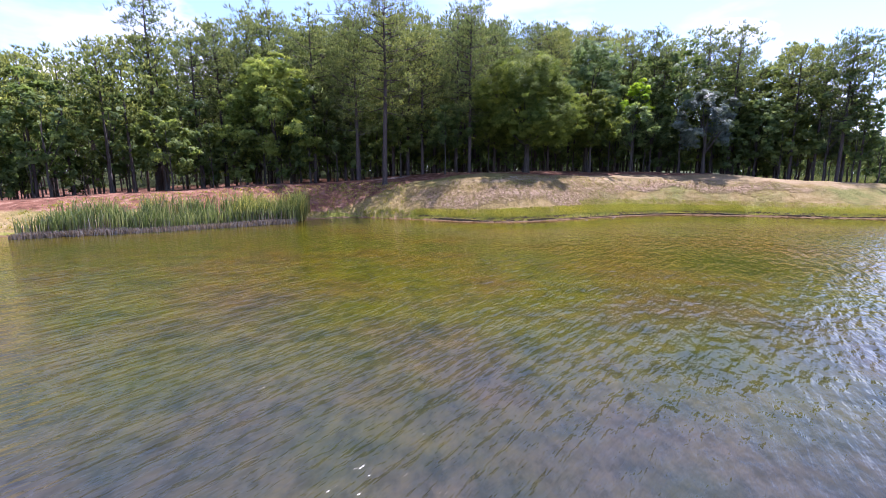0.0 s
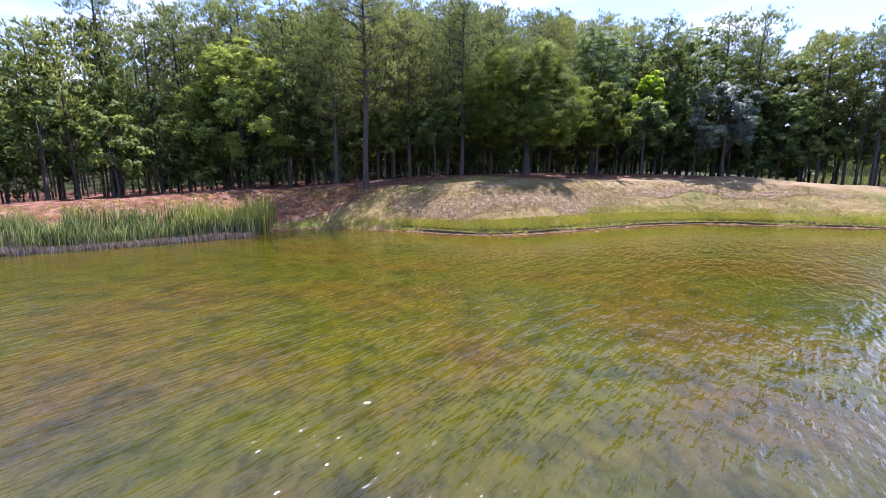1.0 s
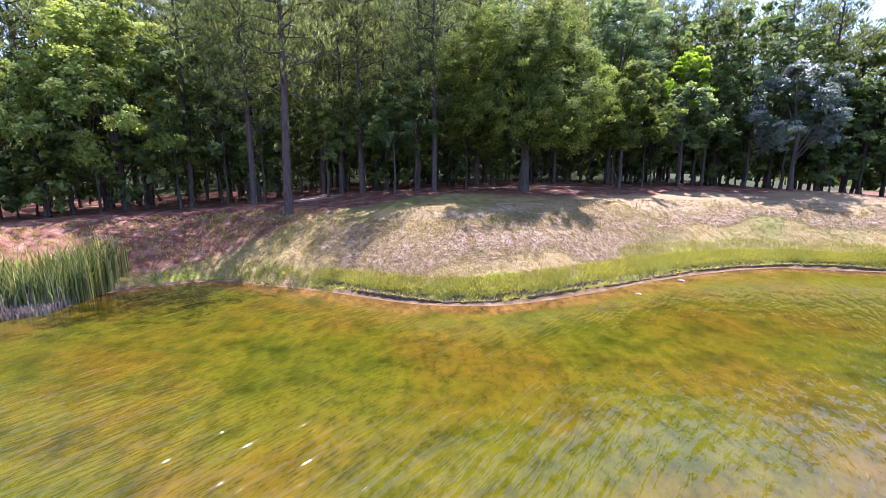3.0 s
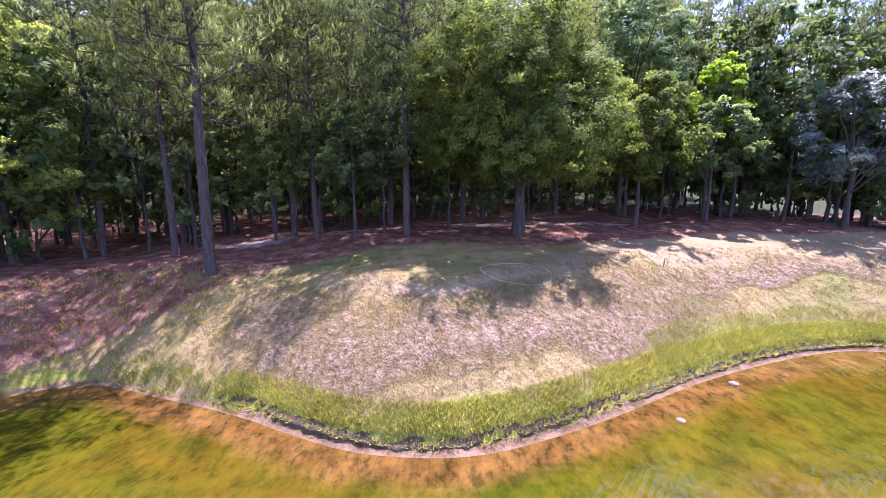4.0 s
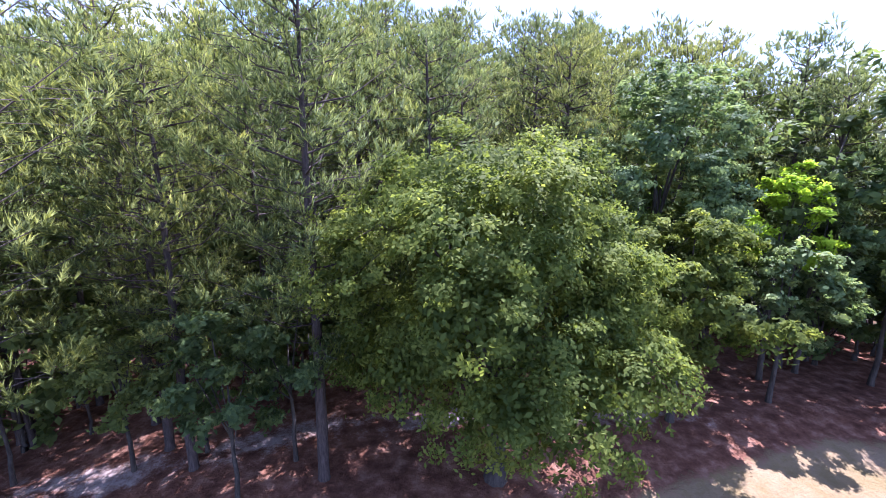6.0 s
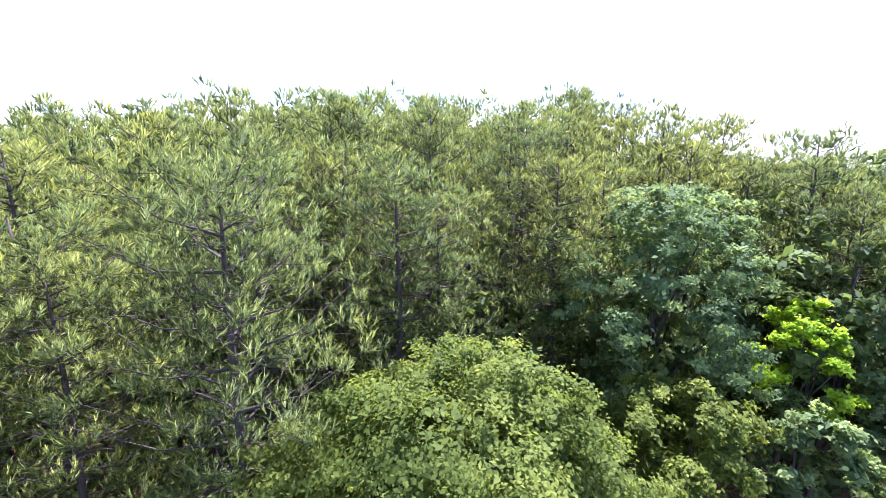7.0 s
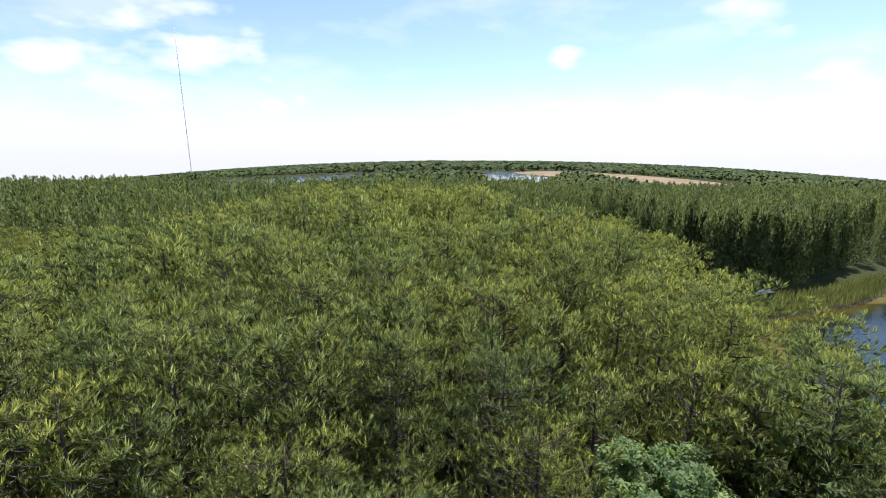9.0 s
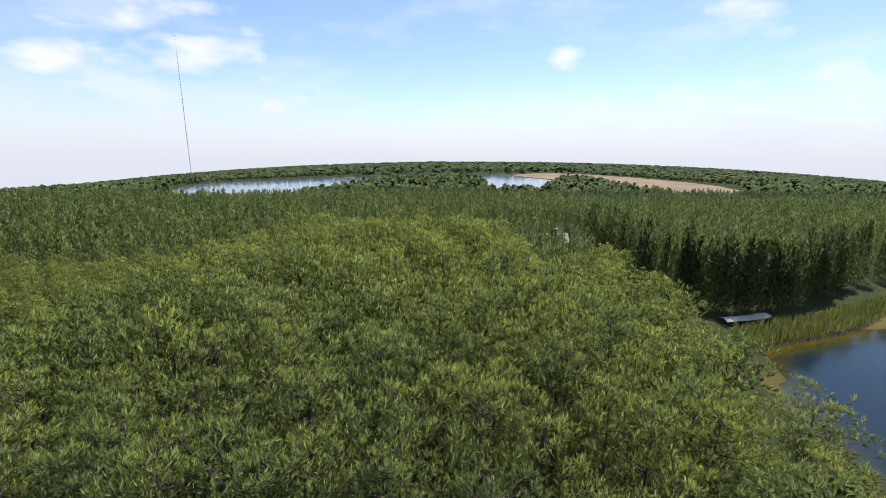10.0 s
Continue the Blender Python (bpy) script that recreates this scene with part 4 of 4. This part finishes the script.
def grass(name, n, box, d0, d1, tall, wide, seed, label, material, lean=(0, 0), tuft=1):
    """Blades of grass over a strip of the bank, singly or in tufts."""
    r = np.random.default_rng(seed)
    p = scatter(n // tuft, *box, d0, d1, r)
    if tuft > 1:
        p = np.repeat(p, tuft, 0)
        p[:, :2] += r.normal(size=(len(p), 2)) * 0.07
        p[:, 2] = lay(p[:, 0], p[:, 1])[0]
    b = Builder()
    way = unit(np.column_stack([r.normal(size=(len(p), 2)) * 0.45 + lean, np.ones(len(p))]))
    h = tall * r.uniform(0.5, 1.2, len(p)) * (1 + 0.3 * wobble(p[:, 0], p[:, 1], 1.6))
    b.blades(p[:, :3] - (0, 0, 0.02), way, h, wide, r)
    return tagged(new(name, b.mesh(name, material)), label, "grass", kind="stuff")


grass("grass", 26000, (-3, 34, 40, 52), 0.6, 1.4, 0.17, 0.03, 51, "lush yellow-green grass on the lip of the bank", GRASS, (0, -0.25))
grass("grass", 12000, (15, 34, 44, 54), 1.0, 2.1, 0.13, 0.03, 57, "yellow-green grass on the low bank", GRASS, (0, -0.1), 5)
grass("grass", 9000, (30, 62, 42, 54), 0.6, 2.0, 0.17, 0.045, 52, "yellow-green grass on the lip of the bank", GRASS, (0, -0.2))
grass("grass", 42000, (-10, 40, 42, 58), 1.2, 7.0, 0.13, 0.028, 53, "sparse dry tan grass tufts on the bank", DRYGRASS, (0, 0), 14)
grass("grass", 16000, (-12, 40, 42, 60), 1.5, 6.5, 0.11, 0.028, 54, "patchy green grass tufts on the bank", GRASS, (0, 0), 12)
grass("grass", 12000, (-34, -4, 32, 56), 0.4, 7.0, 0.22, 0.04, 55, "short rough grass on the shaded bank", GRASS, (0, 0), 8)
grass("grass", 1500, (-9.5, -2, 42, 47), 0.1, 1.1, 0.4, 0.03, 56, "tall weedy grass at the foot of the bank", GRASS, (0, 0), 10)

soil = Mat("dark_bank_soil", 0.95, 0.1)
SOIL = soil.color(soil.ramp(soil.noise(6, 6, 0.7), (0.3, (0.035, 0.026, 0.018)), (0.7, (0.13, 0.1, 0.06)))).bump(soil.noise(14, 5), 1.0, 0.06).m


def bank_edge():
    """The undercut lip of turf above the waterline, along the open part of the shore."""
    seg = np.linalg.norm(np.roll(SHORE, -1, 0) - SHORE, axis=1)
    s = np.concatenate([[0], np.cumsum(seg)])
    ring = np.concatenate([SHORE, SHORE[:1]])
    t = np.arange(0, s[-1], 0.22)
    p = np.stack([np.interp(t, s, ring[:, k]) for k in (0, 1)], 1)
    tan = unit(np.roll(p, -2, 0) - np.roll(p, 2, 0))
    out = np.stack([-tan[:, 1], tan[:, 0]], 1)
    keep = (p[:, 0] > -3.5) & (p[:, 0] < 62) & (p[:, 1] > 38) & (p[:, 1] < 56)
    p, out = p[keep], out[keep]
    if outside(p[5:6] + out[5:6], SHORE)[0] < 0:
        out = -out
    r = np.random.default_rng(8)
    n = len(p)
    jig = np.convolve(r.normal(size=n + 8), np.ones(9) / 4, "valid") * 0.07
    tall = np.clip(0.85 + 0.25 * wobble(p[:, 0], p[:, 1], 0.7) + jig, 0.45, 1.15)
    rows = []
    for d, z in ((0.27, -0.02), (0.36, 0.07), (0.34, 0.16), (0.42, 0.25), (0.52, 0.27), (0.66, 0.1)):
        q = p + out * (d + jig * (1 if d < 1 else 0) + r.normal(size=n) * 0.025)[:, None]
        gz, _ = lay(q[:, 0], q[:, 1])
        rows.append(np.column_stack([q, np.maximum(z * tall, gz + (0.015 if d < 0.6 else -0.06)) if d > 0.5 else z * tall]))
    v = np.concatenate(rows)
    i = np.arange(n - 1)
    f = np.concatenate([np.stack([k * n + i, k * n + i + 1, (k + 1) * n + i + 1, (k + 1) * n + i], 1) for k in range(5)])
    tagged(new("trim", mesh_np("trim", v, f, SOIL, True)), "dark undercut soil edge of the grassy bank", "bank edge", kind="structure")
    b = Builder()
    k = r.integers(0, n, 16000)
    d = r.uniform(0.3, 1.3, 16000)
    q = p[k] + out[k] * d[:, None] + r.normal(size=(16000, 2)) * 0.08
    gz, _ = lay(q[:, 0], q[:, 1])
    z = np.maximum(gz, np.where(d < 0.55, 0.24 * tall[k], 0.0))
    way = np.column_stack([-out[k] * (0.7 - 0.4 * d)[:, None] + r.normal(size=(16000, 2)) * 0.4, np.where(d < 0.42, 0.35, 1.0)])
    b.blades(np.column_stack([q, z]), unit(way), r.uniform(0.1, 0.24, 16000), 0.032, r)
    tagged(new("grass", b.mesh("grass", GRASS)), "overhanging yellow-green grass along the bank edge", "grass", kind="stuff")


bank_edge()

# ---------------------------------------------------------------- small things on the bank


def box_mesh(name, size, material, bevel=0.01):
    bm = bmesh.new()
    bmesh.ops.create_cube(bm, size=1)
    bmesh.ops.scale(bm, vec=size, verts=bm.verts)
    if bevel:
        bmesh.ops.bevel(bm, geom=bm.edges[:], offset=bevel, segments=1, affect="EDGES")
    me = bpy.data.meshes.new(name)
    bm.to_mesh(me)
    me.materials.append(material)
    return me


plain = Mat("white_rope", 0.6, 0.3)
WHITE = plain.color(plain.ramp(plain.noise(6, 3), (0.3, (0.4, 0.39, 0.36)), (0.7, (0.6, 0.59, 0.56)))).m
woody = Mat("weathered_wood", 0.85, 0.2)
WOOD = woody.color(woody.ramp(woody.noise(8, 5, 0.6, (4, 4, 0.5)), (0.3, (0.14, 0.1, 0.07)), (0.7, (0.33, 0.26, 0.19)))).m
stony = Mat("pale_stone", 0.85, 0.3)
STONE = stony.color(stony.ramp(stony.noise(5, 6), (0.3, (0.1, 0.08, 0.06)), (0.7, (0.24, 0.19, 0.15)))).bump(stony.noise(12, 4), 0.6, 0.03).m

ring = Builder()
th = np.linspace(0, 2 * np.pi, 49)
rx, ry = 9.4 + 1.75 * np.cos(th), 49.2 + 1.3 * np.sin(th)
rz, _ = lay(rx, ry)
ring.tube(np.column_stack([rx, ry, rz + 0.03]), np.full(49, 0.008), 5)
tagged(new("rope_ring", ring.mesh("rope_ring", WHITE, True)), "thin white rope laid in a ring on the lawn", "rope")


def stake(x, y, tall, label):
    me = box_mesh("stake", (0.07, 0.05, tall + 0.3), WOOD, 0.012)
    ob = new("stake", me)
    ob.matrix_world = pose(x, y, height(x, y) + tall / 2 - 0.15, 3, 4, 20)
    return tagged(ob, label, "stake")


stake(18.2, 52.1, 0.45, "short wooden stake on the lawn")
stake(-11.4, 48.2, 0.5, "pale wooden stake on the shaded bank")


def stone(x, y, size, seed, label):
    bm = bmesh.new()
    bmesh.ops.create_icosphere(bm, subdivisions=2, radius=size)
    r = np.random.default_rng(seed)
    k = r.normal(size=3)
    for v in bm.verts:
        v.co *= 1 + 0.22 * noise.noise(v.co * 2.2 / size * 0.5 + Vector(k))
        v.co.z *= 0.5
    me = bpy.data.meshes.new("stone")
    bm.to_mesh(me)
    me.materials.append(STONE)
    ob = new("stone", me)
    ob.location = (x, y, max(height(x, y), -0.05) + size * 0.12)
    return tagged(ob, label, "stone")


stone(14.6, 43.2, 0.17, 3, "pale stone breaking the shallow water")
stone(18.4, 45.9, 0.22, 4, "flat pale stone at the waterline")

# ---------------------------------------------------------------- far things: house, lane, mast
brick = Mat("chimney_brick", 0.9, 0.2)
BRICK = brick.color(brick.ramp(brick.noise(2.5, 6), (0.3, (0.16, 0.075, 0.05)), (0.7, (0.33, 0.17, 0.11)))).m
shing = Mat("tan_shingles", 0.9, 0.2)
SHINGLE = shing.color(shing.ramp(shing.noise(1.5, 6), (0.3, (0.3, 0.22, 0.15)), (0.7, (0.46, 0.36, 0.27)))).m
wallm = Mat("pale_siding", 0.7, 0.3)
SIDING = wallm.color(wallm.ramp(wallm.noise(1.0, 4, 0.5, (0.2, 0.2, 8)), (0.3, (0.5, 0.43, 0.35)), (0.7, (0.62, 0.55, 0.47)))).m
glassy = Mat("dark_window_glass", 0.05, 0.5)
GLASS = glassy.color((0.02, 0.025, 0.03)).m


def house(x, y):
    root = tagged(new("house"), "tan-roofed house with a broad brick chimney among the trees", "house")
    root.location = (x, y, height(x, y))
    w, l, eave, ridge = 7.0, 11.0, 5.0, 8.6
    me = bpy.data.meshes.new("wall")
    v = [(-l / 2, -w / 2, -0.5), (l / 2, -w / 2, -0.5), (l / 2, w / 2, -0.5), (-l / 2, w / 2, -0.5), (-l / 2, -w / 2, eave), (l / 2, -w / 2, eave),
         (l / 2, w / 2, eave), (-l / 2, w / 2, eave), (-l / 2, 0, ridge - 0.2), (l / 2, 0, ridge - 0.2)]
    me.from_pydata(v, [], [(0, 1, 5, 4), (1, 2, 6, 9, 5), (2, 3, 7, 6), (3, 0, 4, 8, 7), (4, 5, 9, 8), (6, 7, 8, 9)])
    me.materials.append(SIDING)
    part("wall", me, root)
    slope = math.hypot(w / 2 + 0.5, ridge - eave)
    for k in (-1, 1):
        rf = part("roof", box_mesh("roof", (l + 1.0, slope + 0.1, 0.22), SHINGLE, 0.03), root)
        rf.matrix_basis = pose(0, k * (w / 4 + 0.25), (eave + ridge) / 2 - 0.05, -k * math.degrees(math.atan2(ridge - eave, w / 2 + 0.5)), 0, 0)
    ch = part("chimney", box_mesh("chimney", (3.0, 1.3, 11.4), BRICK, 0.05), root, "broad brown brick chimney")
    ch.location = (-1.2, -w / 2 - 0.4, 5.2)
    cap = part("cap", box_mesh("cap", (3.5, 1.7, 0.35), SIDING, 0.05), ch, "pale stone chimney cap")
    cap.location = (0, 0, 5.85)
    for wx in (-4.2, 1.8, 4.0):
        wi = part("window", box_mesh("window", (1.1, 0.14, 1.5), SIDING, 0.02), root)
        wi.location = (wx, -w / 2 - 0.02, 2.6)
        pane = part("pane", box_mesh("pane", (0.9, 0.08, 1.3), GLASS, 0.0), wi, "dark glass pane")
        pane.location = (0, -0.06, 0)
    return root


house(*HOUSE)

gravelly = Mat("pale_gravel", 0.9, 0.2)
GRAVEL = gravelly.color(gravelly.ramp(gravelly.noise(1.2, 6), (0.3, (0.36, 0.33, 0.29)), (0.7, (0.56, 0.53, 0.48)))).m
lx = np.array([88, 91, 94, 97, 100, 103.0])
ly = np.array([160.8, 161.5, 162.3, 163.1, 164, 165.0])
lz, _ = lay(lx, ly)
lv = np.concatenate([np.column_stack([lx, ly - 0.6, lz + 0.1]), np.column_stack([lx, ly + 0.6, lz + 0.1]),
                     np.column_stack([lx, ly - 1.8, lz - 0.3]), np.column_stack([lx, ly + 1.8, lz - 0.3])])
nl = len(lx)
lf = [(i, i + 1, nl + i + 1, nl + i) for i in range(nl - 1)] + [(2 * nl + i, 2 * nl + i + 1, i + 1, i) for i in range(nl - 1)] + [(nl + i, nl + i + 1, 3 * nl + i + 1, 3 * nl + i) for i in range(nl - 1)]
tagged(new("road", mesh_np("road", lv, lf, GRAVEL)), "pale gravel lane along the dam of the pond", "road", kind="structure")


def mast(x, y, tall, wide):
    root = tagged(new("radio_mast"), "very tall thin lattice radio mast far away", "mast")
    gz = height(x, y)
    root.location = (x, y, gz)
    steel = Mat("galvanised_steel", 0.5, 0.5)
    steel.b.inputs["Metallic"].default_value = 0.6
    st = steel.color(steel.ramp(steel.noise(0.1, 3), (0.3, (0.2, 0.2, 0.21)), (0.7, (0.32, 0.32, 0.33)))).m
    foot = [(wide * math.cos(a), wide * math.sin(a)) for a in (0.4, 2.5, 4.6)]
    for fx, fy in foot:
        b = Builder()
        b.tube([(fx, fy, -2), (fx, fy, tall * 0.5), (fx, fy, tall)], [0.4, 0.4, 0.4], 4)
        part("leg", b.mesh("leg", st), root)
    b = Builder()
    hs = np.arange(0, tall, 12.0)
    for n, h in enumerate(hs):
        for k in range(3):
            p, q = foot[k], foot[(k + 1) % 3]
            b.tube([(*p, h), (*q, h + 12.0)], [0.16, 0.16], 3)
    part("bracing", b.mesh("bracing", st), root)
    b = Builder()
    b.tube([(0, 0, tall - 1), (0, 0, tall + 8)], [0.5, 0.3], 5)
    part("antenna", b.mesh("antenna", st), root)
    return root


mast(-945, 1700, 487 - height(-945, 1700), 1.1)
